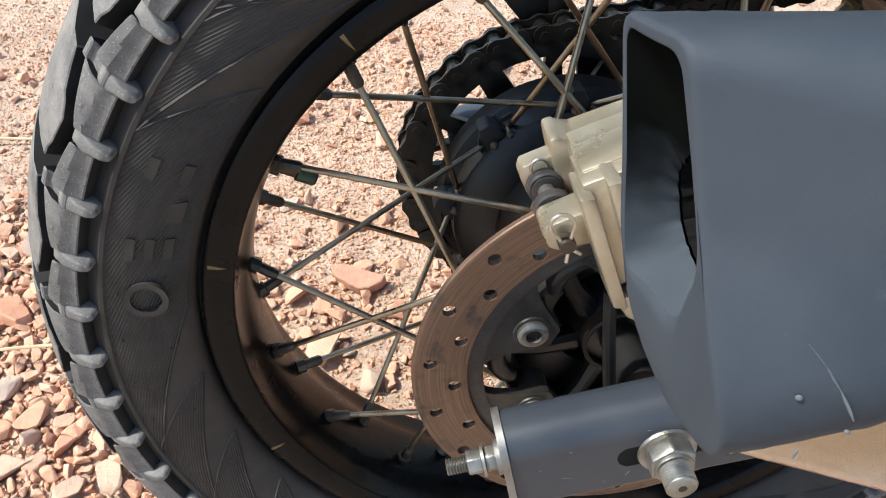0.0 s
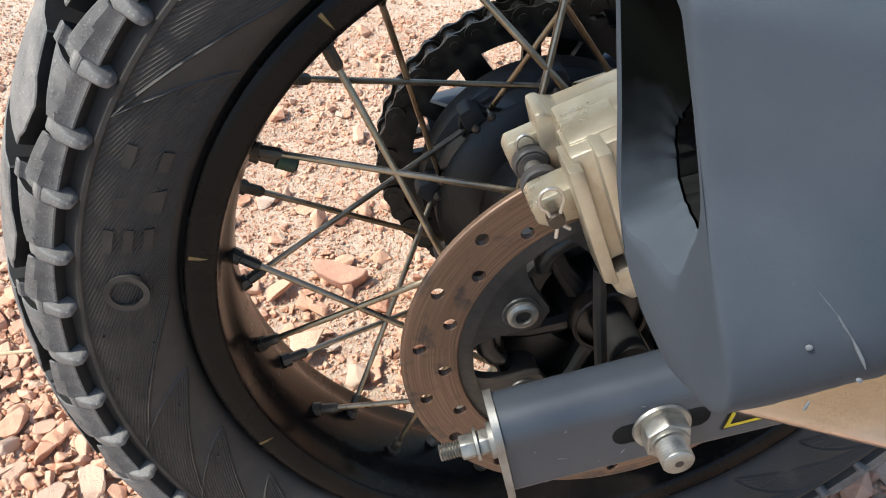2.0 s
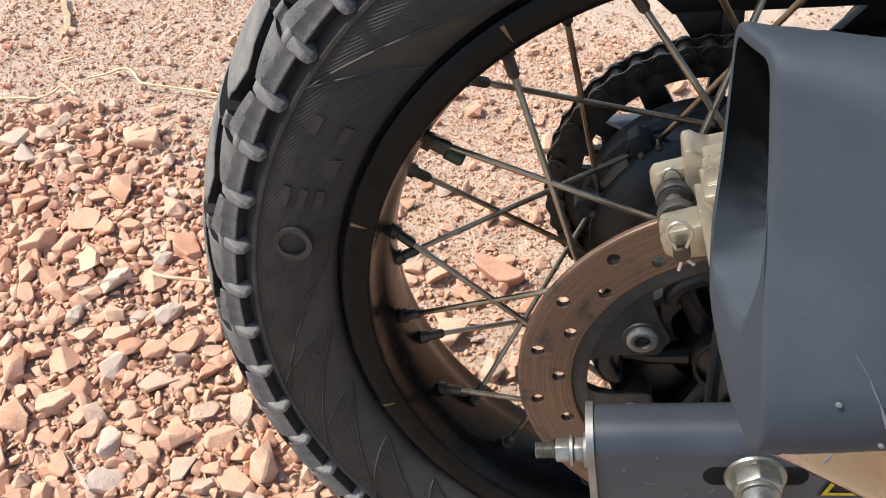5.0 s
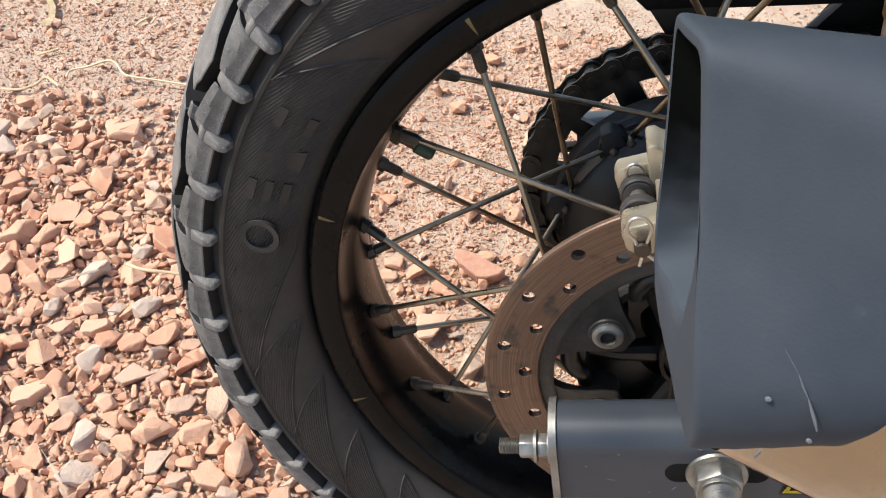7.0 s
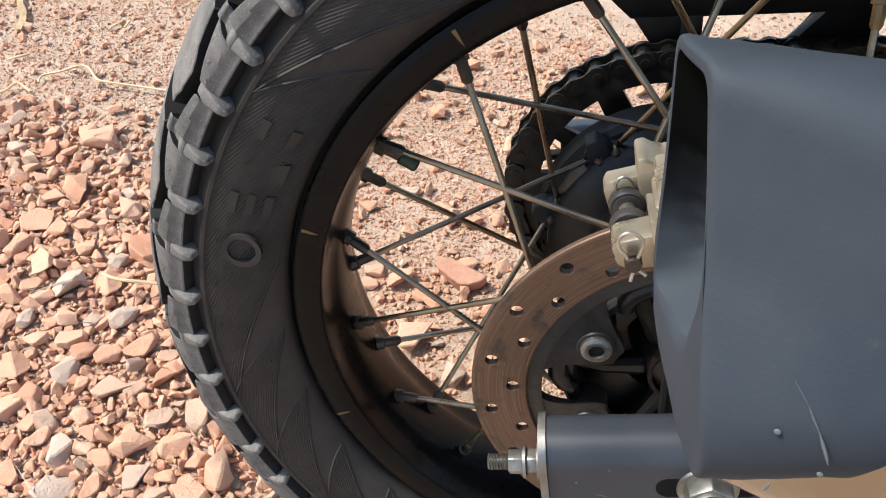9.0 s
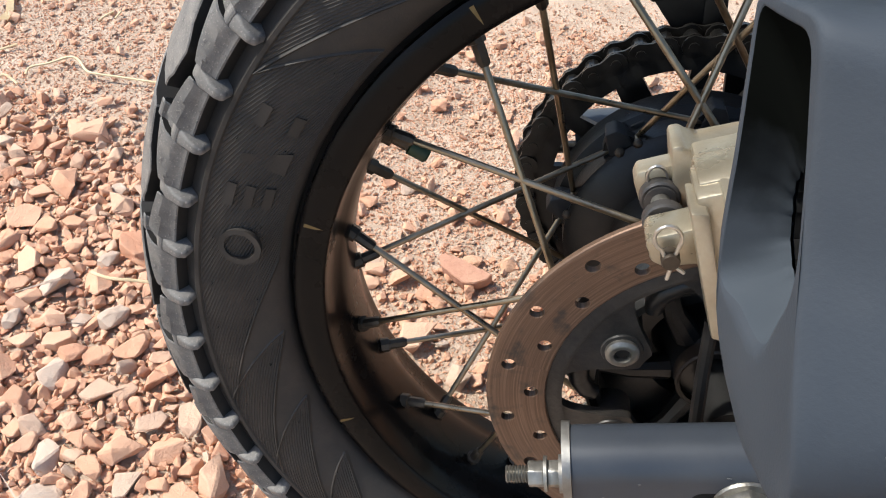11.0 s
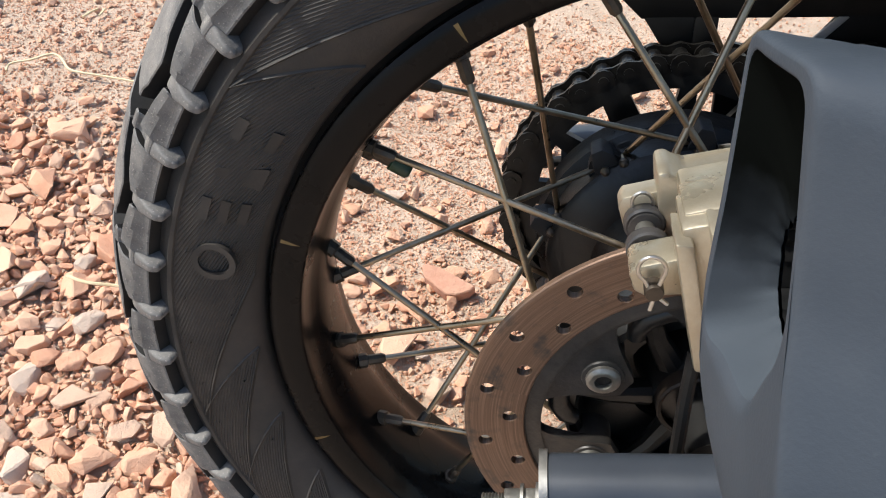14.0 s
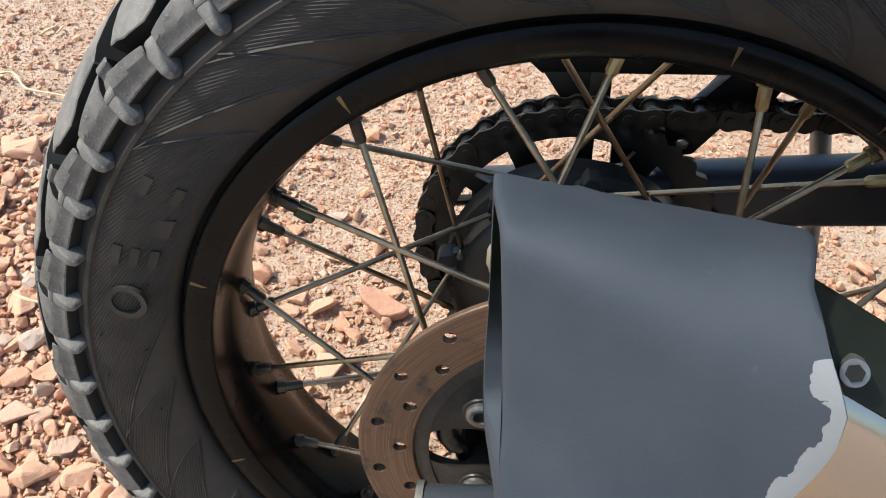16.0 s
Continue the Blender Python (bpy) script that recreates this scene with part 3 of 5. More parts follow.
# -- rim, spokes, valve --
def build_rim():
    half = [(0.2288, 0.0815), (0.2290, 0.0790), (0.2284, 0.0774), (0.2268, 0.0763), (0.2235, 0.0758), (0.2190, 0.0761), (0.2155, 0.0768), (0.2130, 0.0778), (0.2120, 0.0787), (0.2115, 0.0800), (0.2112, 0.0840), (0.2106, 0.0900), (0.2095, 0.0955), (0.2072, 0.1000), (0.2052, 0.1050), (0.2042, 0.1120), (0.2038, MID)]
    back = [(0.2075, 0.1130), (0.2110, 0.1040), (0.2190, 0.0960), (0.2225, 0.0850), (0.2280, 0.0810)]
    inner = half + [(r, 2 * MID - y) for r, y in half[-2::-1]]
    outer = [(r, 2 * MID - y) for r, y in back[::-1]] + back
    rim = part("rim", revolve(inner + outer, 144, closed=True), M_RIM, motorcycle, "black painted aluminium rim with dusty scuffs", angle=30)
    # worn ends of old balance-weight tape on the lip
    for d in (68.5, 88.5, 134.5, 172.5, 211.0):
        bm = bmesh.new()
        vs = [bm.verts.new(polar(r, d + dd, y)) for r, y, dd in ((0.2262, 0.0756, -0.30), (0.2262, 0.0756, 0.30), (0.2205, 0.0756, 0.22), (0.2160, 0.0762, 0.06))]
        bm.faces.new(vs)
        bmesh.ops.solidify(bm, geom=bm.faces[:], thickness=0.0004)
        part("scuff", bm, M_BRASS, rim, "bare yellowish scrape")
    return rim


rim = build_rim()
HUB_R, FAR_Y, NEAR_Y = 0.078, 0.178, 0.068


def build_spoke(i):
    """One spoke: a nipple at the rim, a long wire, a bent head at the hub."""
    near = i % 2 == 0
    rim_deg = 99.5 + 10 * i
    sign = 1 if (i // 2) % 2 == (0 if near else 1) else -1
    y0, y1 = (0.1135, NEAR_Y) if near else (0.1315, FAR_Y)
    rh = 0.072 if near else HUB_R
    perp = 0.066 if near else (0.067 if sign > 0 else 0.0745)
    a = polar(0.2035, rim_deg, y0)
    reach = math.degrees(math.acos(perp / rh))
    foot = math.degrees(math.acos(perp / 0.2035))
    hub_deg = rim_deg + sign * (foot - reach)
    b = polar(rh, hub_deg, y1)
    d = (b - a).normalized()
    spoke = part("spoke", tube([a + d * 0.010, a + d * 0.016, b - d * 0.004, b, b + Vector((0, 0.007 if near else -0.007, 0))], [0.00185] * 5, 10), M_STEEL, motorcycle, "dull weathered steel spoke" if i == 0 else "")
    nip = tube([a - d * 0.002, a + d * 0.0035, a + d * 0.004, a + d * 0.0135, a + d * 0.0155], [0.0048, 0.0048, 0.0034, 0.0034, 0.0023], 8)
    part("spoke_nipple", nip, M_BRASS if 40 < rim_deg % 360 < 112 else M_NIPPLE, spoke)
    bmh = bmesh.new()
    bmesh.ops.create_uvsphere(bmh, u_segments=8, v_segments=6, radius=0.0031, matrix=Matrix.Translation(b + Vector((0, 0.008 if near else -0.008, 0))))
    part("spoke_head", bmh, M_NIPPLE, spoke)


for i in range(36):
    build_spoke(i)

valve = new("valve_stem", mesh_of("valve_stem", tube([polar(0.204, 161.5, 0.124), polar(0.198, 161.6, 0.124), polar(0.1975, 161.6, 0.124), polar(0.187, 161.8, 0.1245)], [0.006, 0.006, 0.004, 0.0038], 14), M_NIPPLE))
valve.parent = motorcycle
part("valve_cap", tube([polar(0.1885, 161.8, 0.1245), polar(0.188, 161.8, 0.1245), polar(0.178, 162.0, 0.125), polar(0.1765, 162.0, 0.125)], [0.0045, 0.0052, 0.0052, 0.0040], 14), M_CAP, valve, "green-black plastic valve cap")


# -- hub --
def build_hub():
    # near drum: an open cup round the axle, ribbed inside; far side: the wider cush-drive drum
    cup = [(0.030, 0.085), (0.060, 0.080), (0.0605, 0.047), (0.0625, 0.0445), (0.0665, 0.0445), (0.0685, 0.047), (0.0685, 0.078), (0.046, 0.086), (0.037, 0.105), (0.038, 0.140), (0.052, 0.160), (0.074, 0.166), (0.078, 0.170), (0.0785, 0.186), (0.0845, 0.190), (0.0850, 0.207), (0.078, 0.216), (0.0, 0.218)]
    hub = part("hub", revolve(cup, 72), M_HUB, motorcycle, "black cast hub with scalloped spoke flanges")
    part("axle_boss", revolve([(0.0, 0.052), (0.019, 0.052), (0.022, 0.056), (0.030, 0.086)], 40), M_HUB, hub)
    for k in range(6):
        d = 130 + 60 * k
        pts = [polar(r, d + dd, y) for r, dd, y in ((0.062, 0, 0.056), (0.045, 5, 0.058), (0.024, 12, 0.062))]
        part("hub_web", tube(pts, [0.0045, 0.0055, 0.0075], 10), M_HUB, hub)
    for k in range(6):
        pts = [polar(r, 100 + 60 * k + dd, 0.043) for r, dd in ((0.0690, -2), (0.0712, 6), (0.0722, 14), (0.0722, 22), (0.0708, 29), (0.0672, 35), (0.0625, 38))]
        part("window_lip", tube(pts, [0.0048, 0.0054, 0.0058, 0.0058, 0.0056, 0.0052, 0.0044], 12), M_HUB, hub)
    for y, near in ((NEAR_Y + 0.004, True), (FAR_Y, False)):
        base, rise = (0.064, 0.015) if near else (0.072, 0.016)
        off = radians(6.0 if near else 18.0)
        bm = ring_plate(lambda a: base + rise * max(0.0, math.cos(9 * (a - off))) ** 0.7, 0.036, y - 0.0035, y + 0.0035, 216)
        part("hub_flange", bm, M_HUB, hub)
    for k in range(9):                       # ears that hold the crossed spokes on the chain side
        d = 18 + 40 * k
        ear = prism([(polar(r, d + dd, 0).x, polar(r, d + dd, 0).z) for r, dd in ((0.060, -7), (0.084, -6.0), (0.0905, -3.5), (0.0915, 1.0), (0.0860, 3.0), (0.0800, 4.5), (0.060, 9))], 0.172, 0.187, 0.0012)
        part("spoke_ear", ear, M_HUB_LIT, hub)
    for k in range(6):                       # cush-drive ribs
        d = 8 + 60 * k
        part("hub_rib", prism([(polar(r, d + dd, 0).x, polar(r, d + dd, 0).z) for r, dd in ((0.040, -5), (0.082, -4), (0.082, 4), (0.040, 5))], 0.186, 0.212, 0.003), M_HUB_LIT, hub)
    return hub


build_hub()


def drilled_disc():
    """The friction ring with its real through-holes, laid out as a fan of cells so that no cutting is needed."""
    y0, y1 = 0.0325, 0.0370
    n = 18
    bm = bmesh.new()
    step = 360 / n

    def hole_ring(r, d, y, k=24):
        return [polar(r + 0.0037 * math.cos(2 * math.pi * j / k), d + math.degrees(0.0037 * math.sin(2 * math.pi * j / k) / r), y) for j in range(k)]

    def cell(rc, dc, r0, r1, d0, d1):
        """One cell with a hole in it: quads from the hole's rim out to the cell's border."""
        k = 24
        border = []
        for j in range(k):
            c, s = math.cos(2 * math.pi * j / k), math.sin(2 * math.pi * j / k)
            q = max(abs(c), abs(s))
            c, s = c / q, s / q
            border.append((rc + (c * (r1 - rc) if c > 0 else c * (rc - r0)), dc + (s * (d1 - dc) if s > 0 else s * (dc - d0))))
        rows = []
        for y in (y0, y1):
            inner = [bm.verts.new(p) for p in hole_ring(rc, dc, y, k)]
            outer = [bm.verts.new(polar(r, d, y)) for r, d in border]
            for j in range(k):
                bm.faces.new((inner[j], inner[(j + 1) % k], outer[(j + 1) % k], outer[j]))
            rows.append((inner, outer))
        for j in range(k):
            bm.faces.new((rows[0][0][j], rows[0][0][(j + 1) % k], rows[1][0][(j + 1) % k], rows[1][0][j]))

    for i in range(n):
        d = HOLE0 + i * step
        cell(0.1085, d, 0.1015, 0.1165, d - step / 2, d + step / 2)
        cell(0.0952, d + step / 2, 0.0888, 0.1015, d, d + step)
    bmesh.ops.remove_doubles(bm, verts=bm.verts, dist=0.00004)
    revolve([(0.1165, y0), (0.1176, y0 + 0.0003), (0.1181, y0 + 0.001), (0.1181, y1 - 0.001), (0.1176, y1 - 0.0003), (0.1165, y1)], 132, bm=bm)
    revolve([(0.0888, y1), (0.0882, y1 - 0.0003), (0.0878, y1 - 0.001), (0.0878, y0 + 0.001), (0.0882, y0 + 0.0003), (0.0888, y0)], 132, bm=bm)
    return part("brake_disc", bm, M_DISC, motorcycle, "rusty brown drilled brake disc", angle=30)


HOLE0 = 140.3
disc = drilled_disc()


def build_carrier():
    """The black ring that bolts the disc to the hub: wide lugs at the bolts, windows between them."""
    def inner(a):
        d = (math.degrees(a) - 160.0) % 60
        d = min(d, 60 - d)
        return 0.0805 - 0.034 * (1 - smooth_step(6.0, 24.0, d))
    carrier = part("disc_carrier", ring_plate(0.0884, inner, 0.0345, 0.0400, 300), M_CARRIER, disc, "black cast carrier ring with bolt lugs")
    lip = revolve([(0.0805, 0.0345), (0.0795, 0.0335), (0.0815, 0.0330), (0.0875, 0.0345)], 120)
    part("carrier_lip", lip, M_CARRIER, disc)
    for k in range(6):
        c = polar(0.0602, 160 + 60 * k, 0.0345)
        boss = tube([c + Vector((0, 0.022, 0)), c + Vector((0, 0.001, 0)), c - Vector((0, 0.0010, 0)), c - Vector((0, 0.0012, 0))], [0.0115, 0.0108, 0.0100, 0.0085], 24)
        part("bolt_lug", boss, M_CARRIER, disc)
        y = Vector((0, 1, 0))
        bm = revolve([(0.0084, 0.0), (0.0083, -0.0030), (0.0070, -0.0042), (0.0058, -0.0045), (0.0043, -0.0044), (0.0040, -0.0012), (0.0, -0.0010)], 24)
        bmesh.ops.translate(bm, verts=bm.verts, vec=c)
        part("disc_bolt", bm, M_ZINC, disc, "dull zinc socket bolt")
        part("socket_dirt", revolve([(0.0, 0.0), (0.0036, 0.0004), (0.0041, 0.001)], 16), M_SEAL, disc).matrix_local = Matrix.Translation(c - y * 0.0022)
    return carrier


build_carrier()
part("bearing_seal", revolve([(0.0190, 0.047), (0.0205, 0.046), (0.0215, 0.047), (0.0215, 0.056)], 40), M_SEAL, disc, "rust-stained seal ring round the axle")
part("axle_spacer", tube([(0, 0.012, 0.002), (0, 0.054, 0.0)], 0.0110, 24), M_BLACK, disc)

# -- swingarm: right leg in front of the disc, left leg beyond the chain --
ARM = Matrix.Translation((0, -0.0100, 0.003)) @ Matrix.Rotation(radians(-16.2), 4, "Y")     # x along the arm, z across it


def build_swingarm():
    sec = round_poly([(-0.0205, -0.0235, 0.004), (0.0090, -0.0235, 0.004), (0.0090, 0.0268, 0.011), (-0.0205, 0.0268, 0.017)], 8)
    xs = [-0.0755, -0.07, -0.04, 0.0, 0.05, 0.12, 0.2, 0.32]
    rings = [[ARM @ Vector((x, y, z * (1 + max(0, x) * 1.2))) for y, z in sec] for x in xs]
    arm = part("swingarm", loft(rings, True, True), M_ARM, motorcycle, "dark grey painted steel swingarm with scratches")
    plate = round_poly([(-0.0225, -0.0265, 0.003), (0.0098, -0.0255, 0.003), (0.0098, 0.0278, 0.010), (-0.0215, 0.0278, 0.015)], 8)
    part("end_plate", loft([[ARM @ Vector((x, y, z)) for y, z in plate] for x in (-0.0795, -0.0757)], True, True), M_PLATE, arm, "greyed aluminium end plate")
    STUD = ARM @ Matrix.Translation((0.0020, -0.0005, -0.0042))

    def along(x0, x1, r):
        return tube([STUD @ Vector((x0, 0, 0)), STUD @ Vector((x1, 0, 0))], r, 16)

    # chain adjuster: threaded stud with two nuts and a washer
    pts, rad = [], []
    for k in range(36):
        pts.append(STUD @ Vector((-0.1095 + k * 0.00075, 0, 0)))
        rad.append(0.0045 if k % 2 else 0.0036)
    adj = part("adjuster_stud", tube(pts, rad, 12), M_ZINC, arm, "threaded zinc adjuster stud", angle=80)
    part("adjuster_nut", hexagon(0.0068, 0.0075, STUD @ Matrix.Translation((-0.0950, 0, 0)) @ Matrix.Rotation(radians(90), 4, "Y")), M_ZINC, adj)
    part("adjuster_washer", along(-0.0912, -0.0896, 0.0085), M_ZINC, adj)
    part("adjuster_nut", hexagon(0.0070, 0.0060, STUD @ Matrix.Translation((-0.0866, 0, 0)) @ Matrix.Rotation(radians(90), 4, "Y")), M_ZINC, adj)
    part("adjuster_boss", along(-0.0840, -0.0815, 0.0092), M_PLATE, adj)

    # axle slot, washer, nut and axle end on the outer face
    # The slot is a slightly raised pad, black for its recess's shade.
    slot = [((0.0175 if math.cos(a) > 0 else -0.0175) + 0.0062 * math.cos(a), 0.0064 * math.sin(a)) for a in [2 * math.pi * (k + 0.5) / 28 for k in range(28)]]
    bm = bmesh.new()
    a = [bm.verts.new(ARM @ Vector((x * 1.04, -0.0204, z * 1.1))) for x, z in slot]
    b = [bm.verts.new(ARM @ Vector((x, -0.0208, z))) for x, z in slot]
    for i in range(28):
        bm.faces.new((a[i], a[(i + 1) % 28], b[(i + 1) % 28], b[i]))
    bm.faces.new(b)
    part("axle_slot_pad", bm, M_SOOT_SLOT, arm, "flat black pad for the axle slot's shaded recess")
    c = Vector((0, 0, 0.003))

    def disc_y(y0, y1, r):
        return tube([c + Vector((0, y0, 0)), c + Vector((0, (y0 + y1) / 2, 0)), c + Vector((0, y1, 0))], [r * 0.97, r, r * 0.97], 28)

    nut = part("axle_nut", disc_y(-0.0295, -0.0322, 0.0148), M_ZINC, arm, "zinc flange nut on the wheel axle")
    part("nut_body", hexagon(0.0124, 0.0095, Matrix.Translation(c + Vector((0, -0.0362, 0))) @ TO_Y @ Matrix.Rotation(radians(14), 4, "Z"), 0.0012), M_ZINC, nut)
    pts, rad = [], []
    for k in range(16):
        pts.append(c + Vector((0, -0.0405 - k * 0.0008, 0)))
        rad.append(0.0079 if k % 2 else 0.0071)
    pts += [c + Vector((0, -0.0532, 0)), c + Vector((0, -0.0538, 0))]
    rad += [0.0074, 0.0064]
    part("axle_end", tube(pts, rad, 20), M_ZINC, nut, "threaded axle end", angle=80)
    part("axle_centre", tube([c + Vector((0, -0.0520, 0)), c + Vector((0, -0.05385, 0))], 0.0022, 12), M_SEAL, nut)
    part("nut_collar", disc_y(-0.0405, -0.0428, 0.0098), M_ZINC, nut)

    # paint flecks knocked off the arm
    for x, z, l, w, turn in ((-0.050, -0.006, 0.006, 0.0008, 20), (-0.046, 0.013, 0.0016, 0.0014, 0), (0.012, 0.016, 0.0018, 0.0012, 40), (-0.020, -0.012, 0.004, 0.0007, -50), (-0.032, -0.015, 0.0016, 0.0012, 10), (0.024, 0.010, 0.0020, 0.0010, 70), (-0.062, 0.004, 0.0014, 0.0010, 0), (-0.008, 0.017, 0.0026, 0.0009, 15)):
        fleck = bmesh.new()
        bmesh.ops.create_uvsphere(fleck, u_segments=8, v_segments=5, radius=0.5, matrix=ARM @ Matrix.Translation((x, -0.0205, z)) @ Matrix.Rotation(radians(turn), 4, "Y") @ Matrix.Diagonal((l, 0.0005, w, 1)))
        part("paint_fleck", fleck, M_CHIP, arm)

    # warning sticker
    SX, SZ = -0.005, -0.0085
    st = [(0.034, -0.006), (0.085, -0.006), (0.085, 0.016), (0.042, 0.016)]
    def flat(pts, y):
        bm = bmesh.new()
        bm.faces.new([bm.verts.new(ARM @ Vector((x + SX, y, z + SZ))) for x, z in pts])
        bmesh.ops.solidify(bm, geom=bm.faces[:], thickness=0.0003)
        return bm
    sticker = part("warning_sticker", flat(st, -0.0209), M_STICKER, arm, "black and yellow warning sticker")
    part("sticker_border", flat([(0.0355, -0.0045), (0.083, -0.0045), (0.083, -0.0025), (0.0375, -0.0025)], -0.0215), M_YELLOW, sticker)
    part("sticker_border", flat([(0.0355, -0.0045), (0.0378, -0.0045), (0.0455, 0.014), (0.0432, 0.014)], -0.0215), M_YELLOW, sticker)
    for k in range(4):
        x = 0.050 + 0.008 * k
        part("sticker_bar", flat([(x, 0.0), (x + 0.004, 0.0), (x + 0.0075, 0.0095), (x + 0.0035, 0.0095)], -0.0215), M_YELLOW, sticker)

    # left leg, a round-topped bar beyond the chain
    sec2 = round_poly([(-0.017, -0.022, 0.008), (0.017, -0.022, 0.008), (0.017, 0.021, 0.014), (-0.017, 0.021, 0.014)], 5)
    left = Matrix.Translation((0.0, 0.255, 0.028)) @ Matrix.Rotation(radians(-16.2), 4, "Y")
    rings = [[left @ Vector((x, y, z * (1 + max(0, x) * 0.8))) for y, z in sec2] for x in (-0.075, -0.06, 0.0, 0.06, 0.15, 0.42)]
    leg = part("left_leg", loft(rings, True, True), M_ARM, arm)
    part("left_axle_block", box((0.05, 0.016, 0.03), left @ Matrix.Translation((0, -0.016, 0)), 0.003), M_BLACK, leg)
    part("left_adjuster", tube([left @ Vector((-0.105, 0, -0.004)), left @ Vector((-0.07, 0, -0.004))], 0.0042, 10), M_CHAIN, leg)
    part("side_stand", tube([(0.150, 0.300, 0.125), (0.175, 0.300, 0.070), (0.210, 0.302, -0.030), (0.290, 0.330, -0.262)], [0.0075, 0.0075, 0.0075, 0.0065], 14), M_PLATE, motorcycle, "greyed steel side stand leg")
    part("cross_tube", tube([(0.30, -0.01, 0.09), (0.30, 0.255, 0.115)], 0.022, 20), M_ARM, arm)
    return arm


build_swingarm()


# -- caliper --
def build_caliper():
    """Champagne sliding caliper over the rear top of the disc; its own axes: x round the disc, z outwards from the axle."""
    deg = 116.4
    K = Matrix.Translation(polar(0.120, deg, 0)) @ Matrix.Rotation(radians(90 - deg), 4, "Y")

    def shape(corners, y0, y1, bev=0.003, tilt=0.0):
        bm = prism(corners, y0, y1, bev * 0.55, 2)
        for v in bm.verts:
            v.co = K @ v.co
        return bm

    # far half with its horn, bridge over the disc, near half with two cast ribs
    caliper = part("brake_caliper", shape([(-0.001, -0.020), (0.052, -0.020), (0.052, 0.021), (0.010, 0.019), (0.004, 0.027), (-0.001, 0.027), (-0.003, 0.010)], 0.040, 0.061, 0.0035), M_CALIPER, motorcycle, "champagne gold cast brake caliper, dusty")
    def add(name, corners, y0, y1, bev=0.003, mat=None, label=""):
        return part(name, shape(corners, y0, y1, bev), mat or M_CALIPER, caliper, label)
    add("bridge", [(0.004, 0.004), (0.052, 0.004), (0.052, 0.026), (0.007, 0.026)], 0.012, 0.044, 0.003)
    add("bridge_step", [(0.003, 0.014), (0.030, 0.014), (0.030, 0.031), (0.006, 0.031)], 0.004, 0.026, 0.003)
    add("near_body", [(0.003, -0.030), (0.045, -0.026), (0.050, 0.030), (0.004, 0.030)], -0.004, 0.020, 0.003)
    add("cast_rib", [(0.000, -0.036), (0.006, -0.040), (0.0075, 0.026), (0.001, 0.028)], -0.010, 0.012, 0.0022)
    add("cast_rib", [(0.0125, -0.038), (0.0185, -0.040), (0.020, 0.030), (0.0135, 0.031)], -0.011, 0.010, 0.0022)
    add("cast_foot", [(0.002, -0.034), (0.020, -0.034), (0.022, -0.050), (0.010, -0.054), (0.004, -0.046)], -0.008, 0.014, 0.003)
    add("cast_toe", [(0.008, -0.046), (0.022, -0.044), (0.026, -0.062), (0.016, -0.066)], -0.004, 0.012, 0.003)
    # lugs for the slide pin: a thin far one, a thick near one
    add("pin_lug", [(-0.0185, 0.000), (0.004, -0.003), (0.004, 0.0165), (-0.0165, 0.0160), (-0.019, 0.012)], 0.044, 0.055, 0.0025)
    add("pin_lug", [(-0.0175, -0.002), (-0.013, -0.006), (0.004, -0.008), (0.004, 0.0105), (-0.0155, 0.0098), (-0.018, 0.007)], 0.004, 0.021, 0.003)
    cx, cz = -0.0095, 0.0035

    def seg(y0, y1, r, r2=None):
        h = 0.15 * (y1 - y0)
        return tube([K @ Vector((cx, y0, cz)), K @ Vector((cx, y0 + h, cz)), K @ Vector((cx, y1 - h, cz)), K @ Vector((cx, y1, cz))], [r * 0.9, r, r2 or r, (r2 or r) * 0.9], 20)
    boot = part("rubber_boot", seg(0.0385, 0.0445, 0.0088), M_PIN, caliper, "black rubber pin boot")
    part("boot_fold", seg(0.0372, 0.0390, 0.0070), M_PIN, boot)
    part("boot_fold", seg(0.0215, 0.0270, 0.0090), M_PIN, boot)
    part("slide_pin", seg(0.0200, 0.0600, 0.0042), M_ZINC, caliper, "dull steel slide pin")
    part("pin_end", seg(-0.0060, 0.0010, 0.0038), M_NIPPLE, caliper, "dark pin end")
    # bent-wire clips through the pin's ends
    for y, scl in ((0.0430, 0.85), (-0.0045, 1.0)):
        pts = []
        for k in range(13):
            a = radians(-50 + 280 * k / 12)
            pts.append(K @ Vector((cx + 0.0052 * scl * math.cos(a) + 0.0008, y - 0.001 * math.sin(a), cz + scl * (0.0110 + 0.0068 * math.sin(a)))))
        lead = K @ Vector((cx - 0.0030 * scl, y, cz - 0.0085 * scl))
        lead2 = K @ Vector((cx + 0.0040 * scl, y, cz - 0.0070 * scl))
        mid = K @ Vector((cx + 0.0012, y, cz + 0.001))
        mid2 = K @ Vector((cx - 0.0016, y, cz + 0.001))
        part("wire_clip", tube([lead2, mid2] + pts[::-1] + [mid, lead], 0.00085, 8), M_WIRE, caliper, "bent steel wire clip")
    part("brake_pad", shape([(0.006, -0.034), (0.045, -0.034), (0.045, 0.0), (0.006, 0.0)], 0.022, 0.0318, 0.001), M_BLACK, caliper, "black brake pad")
    part("brake_pad", shape([(0.006, -0.034), (0.045, -0.034), (0.045, 0.0), (0.006, 0.0)], 0.0378, 0.042, 0.001), M_BLACK, caliper, "black brake pad")
    part("bleed_nipple", tube([K @ Vector((0.020, 0.002, -0.062)), K @ Vector((0.023, 0.000, -0.074))], [0.0050, 0.0042], 12), M_ZINC, caliper)
